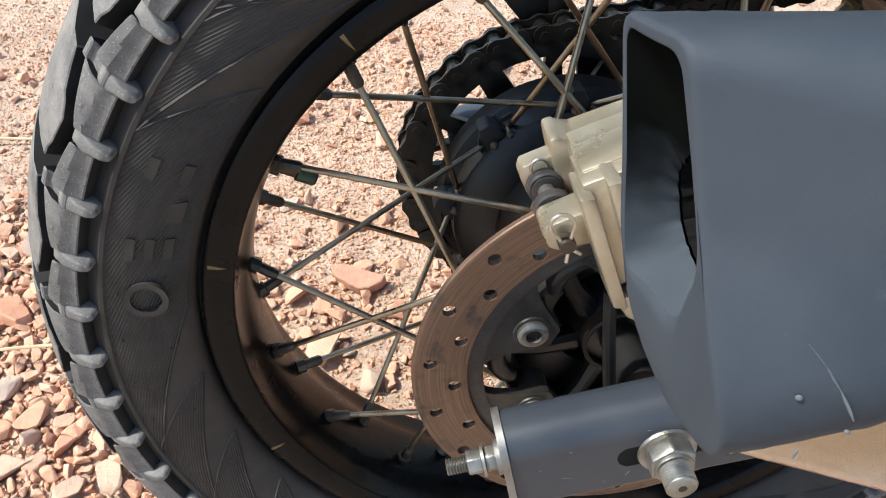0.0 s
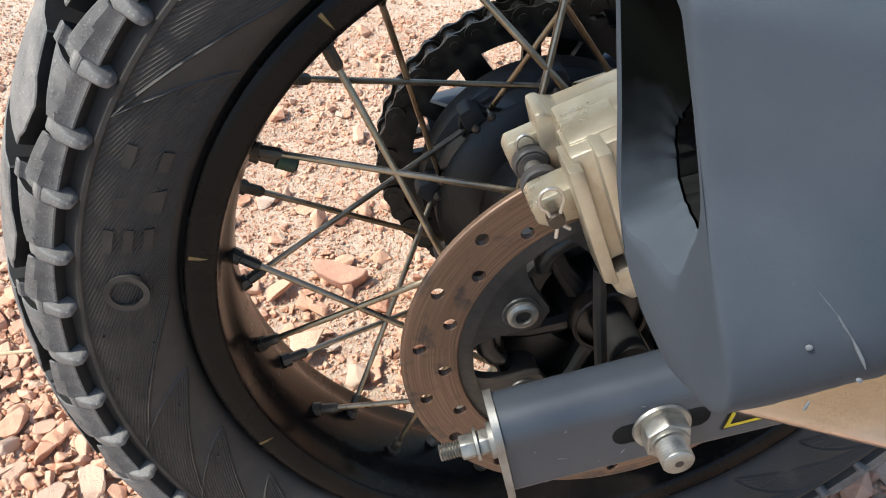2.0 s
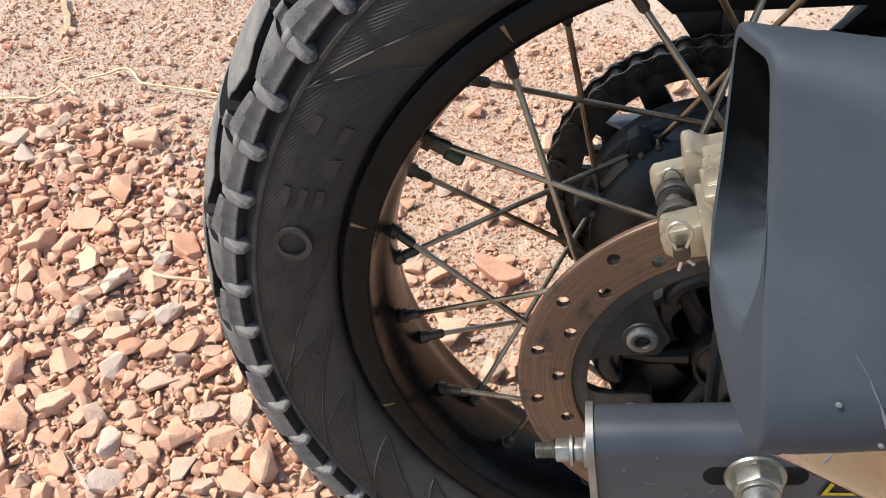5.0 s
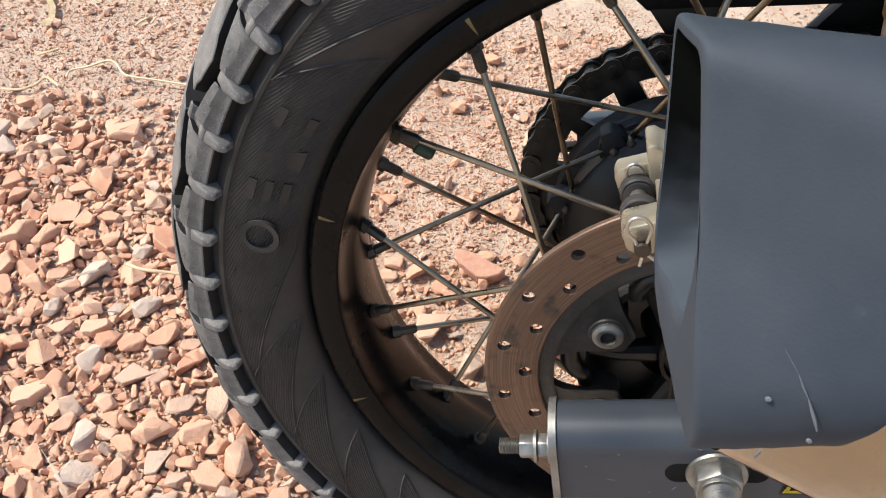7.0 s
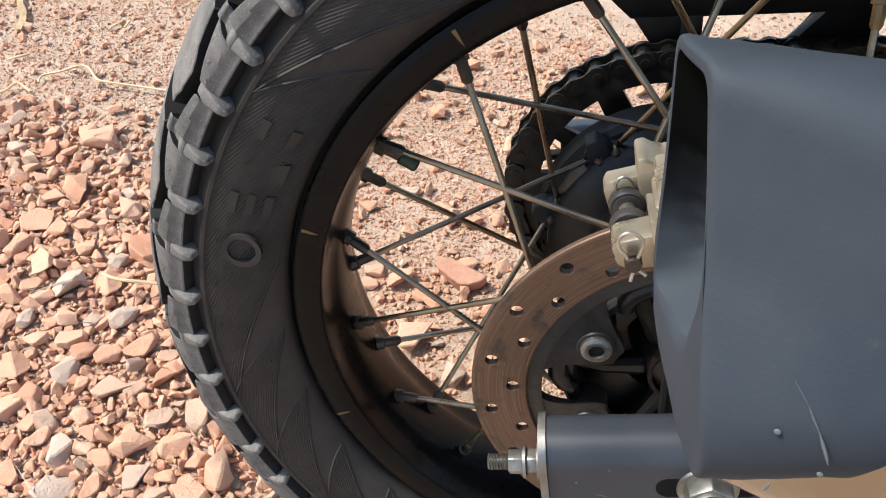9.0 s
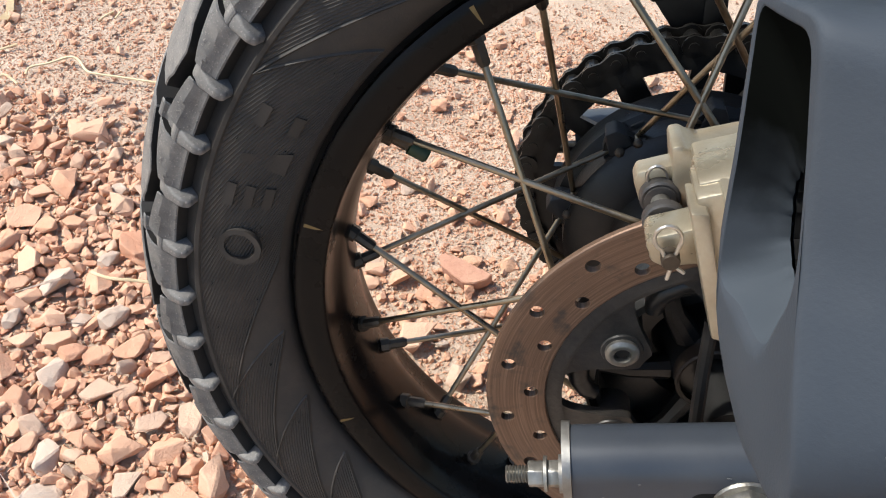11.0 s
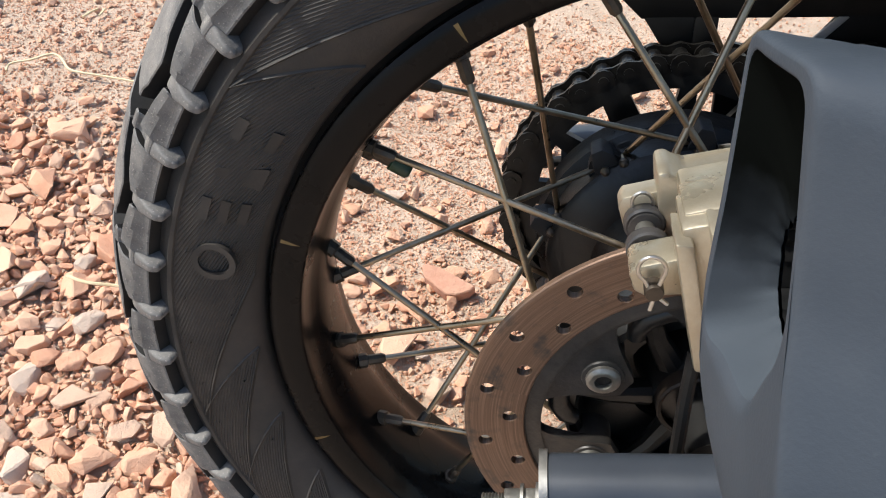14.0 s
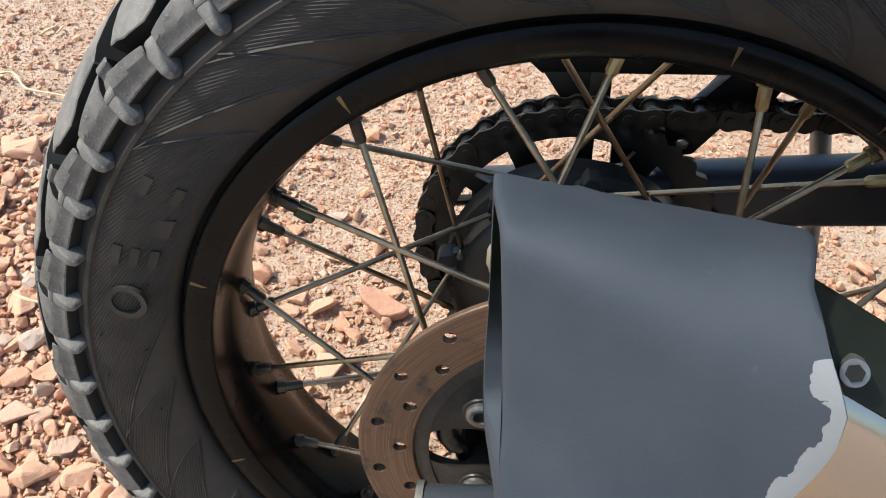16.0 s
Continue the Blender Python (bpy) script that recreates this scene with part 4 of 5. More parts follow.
    part("torque_stay", tube([(-0.0301, 0.014, 0.0655), (-0.024, 0.014, 0.035), (-0.017, 0.010, 0.0)], [0.0032, 0.0034, 0.0034], 10), M_BLACK, motorcycle, "black stay rod beside the hub")
    return caliper


build_caliper()


# -- sprocket, chain and chain guard on the far side --
CHAIN_Y, PITCH_R, TEETH = 0.236, 0.1036, 41


def build_drive():
    def outer(a):
        return 0.1015 + 0.0045 * (0.5 + 0.5 * math.cos(TEETH * a))
    sprocket = part("sprocket", ring_plate(outer, 0.0855, CHAIN_Y - 0.003, CHAIN_Y + 0.003, 328), M_SPROCKET, motorcycle, "black steel rear sprocket")
    for k in range(12):
        d = 8 + 30 * k
        w = 3.6 if k % 2 else 6.0
        part("sprocket_arm", prism([(polar(r, d + dd, 0).x, polar(r, d + dd, 0).z) for r, dd in ((0.062, -w - 3), (0.0865, -w), (0.0865, w), (0.062, w + 3))], CHAIN_Y - 0.0028, CHAIN_Y + 0.0028), M_SPROCKET, sprocket)
    part("sprocket_centre", ring_plate(0.066, 0.03, CHAIN_Y - 0.0026, CHAIN_Y + 0.0026, 60), M_SPROCKET, sprocket)
    chain = new("chain")
    chain.parent = motorcycle
    tagged(chain, "oily black roller chain")

    def plate(half, y, thick):
        """A figure-of-eight side plate."""
        pts = []
        for k in range(9):
            a = radians(60 + 240 * k / 8)
            pts.append((-half + 0.0074 * math.cos(a), 0.0074 * math.sin(a)))
        pts.append((0, -0.0056))
        for k in range(9):
            a = radians(240 + 240 * k / 8)
            pts.append((half + 0.0074 * math.cos(a), 0.0074 * math.sin(a)))
        pts.append((0, 0.0056))
        return prism(pts, y - thick / 2, y + thick / 2)
    half = 0.01588 / 2
    outer_l, inner_l = bmesh.new(), bmesh.new()
    for target, ys in ((outer_l, (-0.0092, 0.0092)), (inner_l, (-0.0070, 0.0070))):
        for y in ys:
            tmp = bpy.data.meshes.new("tmp")
            b = plate(half, y, 0.0018)
            b.to_mesh(tmp)
            b.free()
            target.from_mesh(tmp)
            bpy.data.meshes.remove(tmp)
    for x in (-half, half):
        tube([(x, -0.0112, 0), (x, 0.0112, 0)], 0.0032, 10, outer_l)
        tube([(x, -0.0060, 0), (x, 0.0060, 0)], 0.0050, 10, inner_l)
    m_out, m_in = mesh_of("outer_link", outer_l, M_CHAIN), mesh_of("inner_link", inner_l, M_CHAIN)
    stepd = 360 / TEETH
    slope = 12.5
    count = 0
    top = 90 + slope
    for k in range(24):                      # round the sprocket
        d = top + stepd * (k + 0.5)
        m = Matrix.Translation(polar(PITCH_R, d, CHAIN_Y)) @ Matrix.Rotation(-radians(d - 90), 4, "Y")
        part_on("chain_link", m_out if count % 2 else m_in, chain, m)
        count += 1
    count = 1
    along = Vector((math.cos(radians(slope)), 0, math.sin(radians(slope))))
    start = polar(PITCH_R, top, CHAIN_Y)
    for k in range(19):                      # the upper run
        p = start + along * (0.01588 * (k + 0.5))
        part_on("chain_link", m_out if count % 2 else m_in, chain, Matrix.Translation(p) @ Matrix.Rotation(-radians(slope), 4, "Y"))
        count += 1
    # the guard: a black plate over the upper run with slanted openings, capped by a pale lip
    g0 = Matrix.Translation((0, 0.252, 0.118)) @ Matrix.Rotation(-radians(13.0), 4, "Y")
    def slab(pts, y0, y1, mat, name, par, label=""):
        bm = prism(pts, y0, y1, 0.0012)
        for v in bm.verts:
            v.co = g0 @ v.co
        return part(name, bm, mat, par, label)
    guard = slab([(-0.050, 0.009), (0.30, 0.009), (0.30, 0.034), (-0.075, 0.034)], -0.004, 0.004, M_BLACK, "chain_guard", motorcycle, "black plastic chain guard with slanted openings")
    slab([(-0.036, -0.010), (-0.018, -0.010), (-0.018, 0.012), (-0.050, 0.012)], -0.004, 0.004, M_BLACK, "guard_web", guard)
    slab([(-0.0185, -0.010), (-0.004, -0.010), (-0.004, 0.012), (-0.0185, 0.012)], -0.004, 0.004, M_BLACK, "guard_web", guard)
    slab([(0.052, -0.010), (0.100, -0.010), (0.112, 0.012), (0.068, 0.012)], -0.004, 0.004, M_BLACK, "guard_web", guard)
    slab([(0.046, -0.009), (0.054, -0.009), (0.071, 0.010), (0.064, 0.010)], -0.006, -0.0035, M_GREY, "guard_edge", guard, "pale grey slanted edge")
    slab([(-0.050, 0.0335), (0.10, 0.0335), (0.10, 0.0375), (-0.050, 0.0375)], -0.006, 0.010, M_GREY, "guard_lip", guard, "pale grey lip")
    slab([(0.0, -0.060), (0.055, -0.050), (0.085, -0.012), (0.0, -0.010)], -0.003, 0.003, M_BLACK, "guard_bracket", guard)
    for x, z in ((0.010, -0.022), (0.030, -0.030), (0.046, -0.040)):
        p = g0 @ Vector((x, -0.006, z))
        part("guard_bolt", hexagon(0.0045, 0.004, Matrix.Translation(p) @ TO_Y, 0.0006), M_ZINC, guard)


build_drive()


# -- rear mudguard and tail over the wheel: unseen, added for shade --
def build_unseen_tail():
    rows = []
    for k in range(19):
        d = 22 + 96 * k / 18
        rows.append([polar(r, d, y) for r, y in ((0.400, MID - 0.105), (0.415, MID - 0.098), (0.425, MID - 0.06), (0.428, MID), (0.425, MID + 0.06), (0.415, MID + 0.098), (0.400, MID + 0.105), (0.408, MID + 0.09), (0.418, MID), (0.408, MID - 0.09))])
    guard = part("unseen_mudguard", loft(rows, True, True), M_BLACK, motorcycle, "unseen black plastic guard added over the rear wheel for shade")
    unseen_tail = round_poly([(-0.14, 0.0, 0.05), (0.14, 0.0, 0.05), (0.11, 0.16, 0.05), (-0.11, 0.16, 0.05)], 5)
    part("unseen_tail", loft([[Vector((x, MID + y * sc, 0.50 + 0.05 * x + z * sc)) for y, z in unseen_tail] for x, sc in ((-0.30, 0.55), (-0.22, 0.9), (0.0, 1.0), (0.35, 1.1), (0.7, 1.0))], True, True), M_BLACK, guard)


build_unseen_tail()


# -- silencer --
def build_muffler():
    O, U, WV = Vector((-0.062, 0, 0.131)), Vector((0.959, 0, 0.284)), Vector((-0.284, 0, 0.959))
    N = 96

    def even(outline):
        """The same outline in N equal steps."""
        pts = [Vector(p) for p in outline]
        lens = [(pts[(i + 1) % len(pts)] - pts[i]).length for i in range(len(pts))]
        total, out, i, run = sum(lens), [], 0, 0.0
        for k in range(N):
            t = total * k / N
            while run + lens[i] < t:
                run += lens[i]
                i += 1
            out.append(pts[i].lerp(pts[(i + 1) % len(pts)], (t - run) / max(lens[i], 1e-9)))
        return out

    def place(y, w, u):
        return O + U * u + WV * w + Vector((0, y, 0))

    def near_wall(u, w):
        return -0.1858 - 0.494 * u + 0.537 * w

    def corners(u):
        wa, wd = 0.1275 + 0.08 * u, 0.0285 + 0.40 * u
        ridge = -0.1300 - 0.42 * u
        return even(round_poly([(ridge, wa, 0.007 + 0.36 * u), (-0.0920, 0.1205 - 0.28 * u, 0.007 + 0.05 * u), (-0.0965, 0.066, 0.10), (-0.1130, 0.003 + 0.3 * u, 0.014), (near_wall(u, wd), wd, 0.024), (near_wall(u, 0.083), 0.083, 0.05)], 8))
    STEP_U = 0.01
    sections = [corners(STEP_U * i) for i in range(10)]

    def section(k, u):
        i = min(int(u / STEP_U), 8)
        return sections[i][k].lerp(sections[i + 1][k], u / STEP_U - i)
    # the mouth narrows to a soft point below, where its edge rolls in gently
    mouth = even(round_poly([(-0.1262, 0.1232, 0.006), (-0.0952, 0.1178, 0.006), (-0.1030, 0.0460, 0.008), (-0.1300, 0.0400, 0.008), (-0.1425, 0.0740, 0.030)], 10))
    hole = even(round_poly([(-0.1275, 0.0945, 0.005), (-0.1140, 0.0900, 0.006), (-0.1020, 0.0740, 0.010), (-0.1050, 0.0570, 0.008), (-0.1180, 0.0520, 0.008), (-0.1340, 0.0590, 0.008)], 10))

    def front(y, w):
        """How far the mouth's edge stands proud: the far and lower sides come out to the rear."""
        far = smooth_step(-0.140, -0.098, y)
        near_u = float(np.interp(w, [0.0, 0.060, 0.080, 0.100, 0.125], [-0.0040, -0.0016, 0.0, 0.0013, 0.0025]))
        far_u = float(np.interp(w, [0.0, 0.020, 0.040, 0.060, 0.080, 0.100, 0.125], [-0.0031, -0.0075, -0.0088, -0.0073, -0.0050, -0.0032, -0.0010]))
        return near_u * (1 - far) + far_u * far
    bend_w, bend_u = [0.030, 0.040, 0.0505, 0.0555, 0.0595, 0.0888, 0.0951, 0.1021, 0.1091, 0.1135, 0.1177, 0.125, 0.135], [0.028, 0.032, 0.0368, 0.0388, 0.0408, 0.057, 0.0605, 0.0635, 0.0646, 0.0634, 0.0620, 0.0608, 0.0575]

    def reach_of(y, w):
        near = max(0.0, min(1.0, (-y - 0.090) / 0.055))
        far = 0.045 + 0.031 * smooth_step(0.0, 0.09, w)
        return near * float(np.interp(w, bend_w, bend_u)) + (1 - near) * far, near

    def wall(k, t, inset=0.0):
        y, w = section(k, 0.0)
        u = 0.0
        for _ in range(3):
            reach, near = reach_of(y, w)
            u = reach * t
            y, w = section(k, u)
        cy, cw = -0.118, 0.075
        L = math.hypot(y - cy, w - cw)
        low = 1 - smooth_step(0.022, 0.060, w)
        tilt = front(y, w) * (1 - t)
        full = inset * (1 + 2.5 * low)
        bulge = 0.0012 * math.sin(math.pi * min(1.0, t)) * smooth_step(0.3, 0.9, near)
        return place(y - (y - cy) / L * full - bulge, w - (w - cw) / L * full, u + tilt), reach - u, w, near
    bm = bmesh.new()
    layer = bm.verts.layers.float.new("to_edge")
    rings = []
    for t, inset in ((0.93, 0.0040), (0.985, 0.0028), (1.0, 0.0014), (0.992, 0.0002), (0.97, 0.0), (0.93, 0), (0.85, 0), (0.75, 0), (0.62, 0), (0.5, 0), (0.38, 0), (0.27, 0), (0.18, 0), (0.11, 0), (0.06, 0.0), (0.030, 0.0001), (0.018, 0.0003), (0.007, 0.0007), (0.0, 0.0013)):
        row = []
        for k in range(N):
            p, left, w, near = wall(k, t, inset)
            vert = bm.verts.new(p)
            shut = max(1 - smooth_step(0.060, 0.070, w), smooth_step(0.1165, 0.121, w), 1 - smooth_step(0.55, 0.8, near))
            vert[layer] = left + 0.03 * shut
            row.append(vert)
        rings.append(row)

    def lip(k):
        """The edge's roll: tight above, wide and soft at the lower point."""
        y, w = mouth[k]
        return 0.0012 + 0.0080 * (1 - smooth_step(0.044, 0.080, w)) * (1 - smooth_step(-0.116, -0.100, y))
    MC = Vector((-0.114, 0.088))

    def rolled(k, turn):
        y, w = mouth[k]
        r = lip(k)
        inward = (MC - mouth[k]).normalized() * r * math.sin(radians(turn))
        return place(y + inward.x, w + inward.y, front(y, w) + r * (1 - math.cos(radians(turn))))
    for spread in (0.55, 0.25):                   # the flat of the end face, from the wall to the mouth's edge
        row = []
        for k in range(N):
            q = section(k, 0.0).lerp(mouth[k], 1 - spread)
            vert = bm.verts.new(place(q.x, q.y, front(q.x, q.y)))
            vert[layer] = 0.05
            row.append(vert)
        rings.append(row)
    for turn in (0, 9, 18, 27, 36):
        row = []
        for k in range(N):
            vert = bm.verts.new(rolled(k, turn))
            vert[layer] = 0.05
            row.append(vert)
        rings.append(row)
    for a, b in zip(rings, rings[1:]):
        for k in range(N):
            bm.faces.new((a[k], a[(k + 1) % N], b[(k + 1) % N], b[k]))
    body = part("muffler", bm, M_MUFFLER, motorcycle, "blue-grey painted muffler with a flaked whitened edge", angle=70)

    # inside the mouth: a dished sheet that falls away to a ragged hole, then a sooty pipe
    HOLE_U = 0.0080
    start = [rolled(k, 36) for k in range(N)]
    ragged = [place(y + 0.0012 * noise.noise(Vector((y * 420, w * 420, 0))) + 0.0008 * noise.noise(Vector((y * 1100, w * 1100, 2))), w + 0.0012 * noise.noise(Vector((y * 420, w * 420, 5))), HOLE_U) for y, w in hole]

    def dish(f):
        drop = U * (0.0022 * math.sin(math.pi * min(1.0, f * 1.1)))
        return [a.lerp(b, f) + drop for a, b in zip(start, ragged)]
    part("outlet_baffle", loft([start] + [dish(f) for f in (0.08, 0.2, 0.35, 0.5, 0.65, 0.8, 0.92)] + [ragged]), M_PALE, body, "grey sheet inside the outlet, near black towards the top", angle=70)
    part("outlet_pipe", loft([[p + U * 0.0008 for p in ragged], [p + U * 0.006 for p in ragged], [p + U * 0.05 for p in ragged]], False, True), M_SOOT_SLOT, body, "sooty black outlet pipe")

    # the polished body ahead of the cap runs down and forward
    base = [(-0.1050, 0.1040, 0.0560), (-0.1200, 0.1120, 0.0570), (-0.1300, 0.1165, 0.0580), (-0.1385, 0.1175, 0.0590), (-0.1465, 0.1160, 0.0600), (-0.1525, 0.1115, 0.0615), (-0.1580, 0.0985, 0.0590), (-0.1605, 0.0735, 0.0400), (-0.1585, 0.0540, 0.0250), (-0.1470, 0.0140, 0.0060), (-0.1150, -0.0040, 0.0090), (-0.0960, 0.0200, 0.0250), (-0.0960, 0.0850, 0.0480)]
    pts = [place(*q) for q in base]
    ring = []
    for i in range(len(pts)):
        p0, p1, p2, p3 = pts[i - 1], pts[i], pts[(i + 1) % len(pts)], pts[(i + 2) % len(pts)]
        for k in range(6):
            t = k / 6
            ring.append(0.5 * ((2 * p1) + (p2 - p0) * t + (2 * p0 - 5 * p1 + 4 * p2 - p3) * t * t + (3 * p1 - p0 - 3 * p2 + p3) * t * t * t))
    way = Vector((0.937, 0.0, -0.349))
    part("muffler_body", loft([[p + way * d for p in ring] for d in (0.0, 0.03, 0.08, 0.16, 0.30)], False, True), M_POLISHED, body, "polished steel body with heat tint", angle=60)
    # Dark sheet laid on the upper steel in place of a reflection.
    band = [i for i in range(72, len(ring))] + list(range(0, 33))
    mid = place(-0.125, 0.075, 0.045)
    rows = []
    for d in (0.003, 0.03, 0.08, 0.16, 0.28):
        outer = [ring[i] + way * d + (ring[i] - mid).normalized() * 0.0012 for i in band]
        inner = [ring[i] + way * d + (ring[i] - mid).normalized() * 0.0002 for i in band]
        rows.append(outer + inner[::-1])
    part("reflection_sheet", loft(rows, True, True), M_DARK_REFLECTION, body, "matt greenish-black sheet for the dark reflection in the steel body", angle=50)
    tc = place(-0.1530, 0.1135, 0.0620) + way * 0.0075
    nrm = Vector((-0.25, -0.80, 0.54)).normalized()
    rot = nrm.to_track_quat("Z", "Y").to_matrix().to_4x4()
    bolt = bmesh.new()
    bmesh.ops.create_cone(bolt, cap_ends=True, segments=24, radius1=0.0033, radius2=0.0027, depth=0.004, matrix=Matrix.Translation(tc) @ rot)
    part("muffler_bolt", bolt, M_ZINC, body, "domed steel bolt")
    sock = bmesh.new()
    bmesh.ops.create_cone(sock, cap_ends=True, segments=6, radius1=0.0018, radius2=0.0018, depth=0.003, matrix=Matrix.Translation(tc + nrm * 0.0010) @ rot)
    part("bolt_socket", sock, M_BLACK, body)
    # scratches and chips in the paint
    wall_n = Vector((-0.506, -0.808, 0.303))
    def chip(y_w, u, w_, turn):
        w = y_w
        y = -0.1858 - 0.494 * u + 0.537 * w
        p = place(y, w, u) + wall_n * (0.0012 * math.sin(math.pi * u / 0.037) + 0.0003)
        q = wall_n.to_track_quat("Z", "Y").to_matrix().to_4x4() @ Matrix.Rotation(radians(turn), 4, "Z")
        b = bmesh.new()
        bmesh.ops.create_uvsphere(b, u_segments=9, v_segments=6, radius=0.5, matrix=Matrix.Translation(p) @ q @ Matrix.Diagonal((w_[0], w_[1], 0.0006, 1)))
        part("paint_chip", b, M_CHIP, body)
    chip(0.0530, 0.0145, (0.0017, 0.0015), 20)
    chip(0.0470, 0.0225, (0.0015, 0.0013), 0)
    chip(0.0405, 0.0120, (0.0030, 0.0008), 80)
    # one long scrape, faint at its start and broken towards its end
    line = [(0.0645, 0.0180), (0.0622, 0.0194), (0.0600, 0.0207), (0.0578, 0.0215), (0.0556, 0.0225), (0.0534, 0.0231), (0.0512, 0.0237), (0.0494, 0.0240)]

    def on_wall(w, u):
        return place(near_wall(u, w), w, u) + wall_n * (0.0012 * math.sin(math.pi * u / 0.037) + 0.00005)
    for i0, i1, rad in ((0, 2, 0.00012), (2, 4, 0.00034), (4, 7, 0.00045)):
        seg = [on_wall(w, u) for w, u in line[i0:i1 + 1]]
        part("paint_scrape", tube(seg, [rad * 0.4] + [rad] * (len(seg) - 2) + [rad * 0.4], 6), M_CHIP, body)
    return body


build_muffler()


# ---- ground ----
def height(x, y):
    """The lie of the ground: gentle swells, a hollow under the tyre, a low bank of rubble behind it."""
    h = -0.010 + 0.014 * noise.noise(Vector((x * 2.1, y * 2.1, 3.0))) + 0.006 * noise.noise(Vector((x * 7, y * 7, 1.0)))
    h += 0.0022 * noise.noise(Vector((x * 31, y * 31, 2.0)))
    h -= 0.055 * math.exp(-((y - 0.09) / 0.085) ** 2 - ((x - 0.02) / 0.24) ** 2)
    return h


def build_ground():
    def axis(lo, hi, fine):
        mid = list(np.arange(lo, hi + 1e-6, fine))
        d, step = [], fine
        while sum(d) < 400:
            step *= 1.35
            d.append(step)
        c = np.cumsum(d)
        return [lo - v for v in c[::-1]] + mid + [hi + v for v in c]
    xs, ys = axis(-1.6, 1.2, 0.012), axis(-0.4, 1.9, 0.012)
    verts = [(x, y, height(x, y)) for y in ys for x in xs]
    nx = len(xs)
    faces = [(j * nx + i, j * nx + i + 1, (j + 1) * nx + i + 1, (j + 1) * nx + i) for j in range(len(ys) - 1) for i in range(nx - 1)]
    me = bpy.data.meshes.new("ground")
    me.from_pydata(verts, [], faces)
    for p in me.polygons:
        p.use_smooth = True
    me.materials.append(M_EARTH)
    tagged(new("ground", me), "dry pinkish earth strewn with brick dust", "ground", kind="structure")


build_ground()
rng = np.random.default_rng(7)


def hull(seed, size=(1, 1, 1), points=14, bevel=0.0, boxy=0.75, cuts=0):
    """A broken angular stone about one unit across."""
    r = np.random.default_rng(seed)
    bm = bmesh.new()
    for _ in range(points):
        p = r.normal(size=3)
        p /= np.linalg.norm(p)
        q = p / np.abs(p).max()
        p = p * (1 - boxy) + q * boxy * 0.72
        p *= r.uniform(0.86, 1.0)
        bm.verts.new([p[i] * size[i] * 0.5 for i in range(3)])
    got = bmesh.ops.convex_hull(bm, input=bm.verts)
    dead = list({v for key in ("geom_interior", "geom_unused") for v in got[key] if isinstance(v, bmesh.types.BMVert)})
    if dead:
        bmesh.ops.delete(bm, geom=dead, context="VERTS")
    bmesh.ops.dissolve_limit(bm, angle_limit=radians(14), verts=bm.verts, edges=bm.edges)
    if bevel:
        bmesh.ops.bevel(bm, geom=list(bm.edges), offset=bevel, segments=1, profile=0.5, affect="EDGES")
    for _ in range(cuts):
        bmesh.ops.subdivide_edges(bm, edges=[e for e in bm.edges if e.calc_length() > 0.28], cuts=1, use_grid_fill=True)
    if cuts:
        for v in bm.verts:
            v.co += v.co.normalized() * 0.06 * noise.noise(v.co * 5 + Vector((seed, 0, 0)))
    bmesh.ops.triangulate(bm, faces=bm.faces)
    bmesh.ops.recalc_face_normals(bm, faces=bm.faces)
    return bm


def arrays(bm):
    bm.verts.index_update()
    v = np.array([v.co[:] for v in bm.verts])
    f = np.array([[q.index for q in t.verts] for t in bm.faces])
    bm.free()
    return v, f


FINE = [arrays(hull(s, (1, rng.uniform(0.6, 1), rng.uniform(0.45, 0.8)), 10)) for s in range(16)]
COARSE = [arrays(hull(100 + s, (1, rng.uniform(0.5, 0.92), rng.uniform(0.38, 0.72)), 12 + s % 4, 0.022, 0.9)) for s in range(28)]
MIDDLE = [arrays(hull(160 + s, (1, rng.uniform(0.5, 0.95), rng.uniform(0.4, 0.8)), 12 + s % 4, 0.0, 0.85)) for s in range(24)]
taken = []          # (x, y, radius) of what lies on the ground already
cells = {}


def is_free(x, y, r, gap=0.8):
    for i in range(int((x - 0.09) // 0.05), int((x + 0.09) // 0.05) + 1):
        for j in range(int((y - 0.09) // 0.05), int((y + 0.09) // 0.05) + 1):
            for a, b, c in cells.get((i, j), ()):
                if (a - x) ** 2 + (b - y) ** 2 < (gap * (r + c)) ** 2:
                    return False
    return True


def claim(x, y, r):
    cells.setdefault((int(x // 0.05), int(y // 0.05)), []).append((x, y, r))


def near_tyre(x, y):
    return -0.03 < y - 0.09 < 0.10 and abs(x) < 0.20


def rubble_amount(x, y):
    """Thick behind the wheel on the near side, thin on the trodden earth beyond."""
    a = 1 - smooth_step(0.34, 0.56, y + 0.10 * noise.noise(Vector((x * 3, y * 3, 9.0))))
    b = 1 - smooth_step(-0.42, -0.24, x + 0.08 * noise.noise(Vector((x * 4, y * 4, 5.0))))
    side = max(b, 0.05 * (1 - smooth_step(0.30, 0.50, y)))
    front = smooth_step(0.05, 0.25, x) * (1 - smooth_step(0.30, 0.5, y)) * 0.7
    return max(a * side, front)


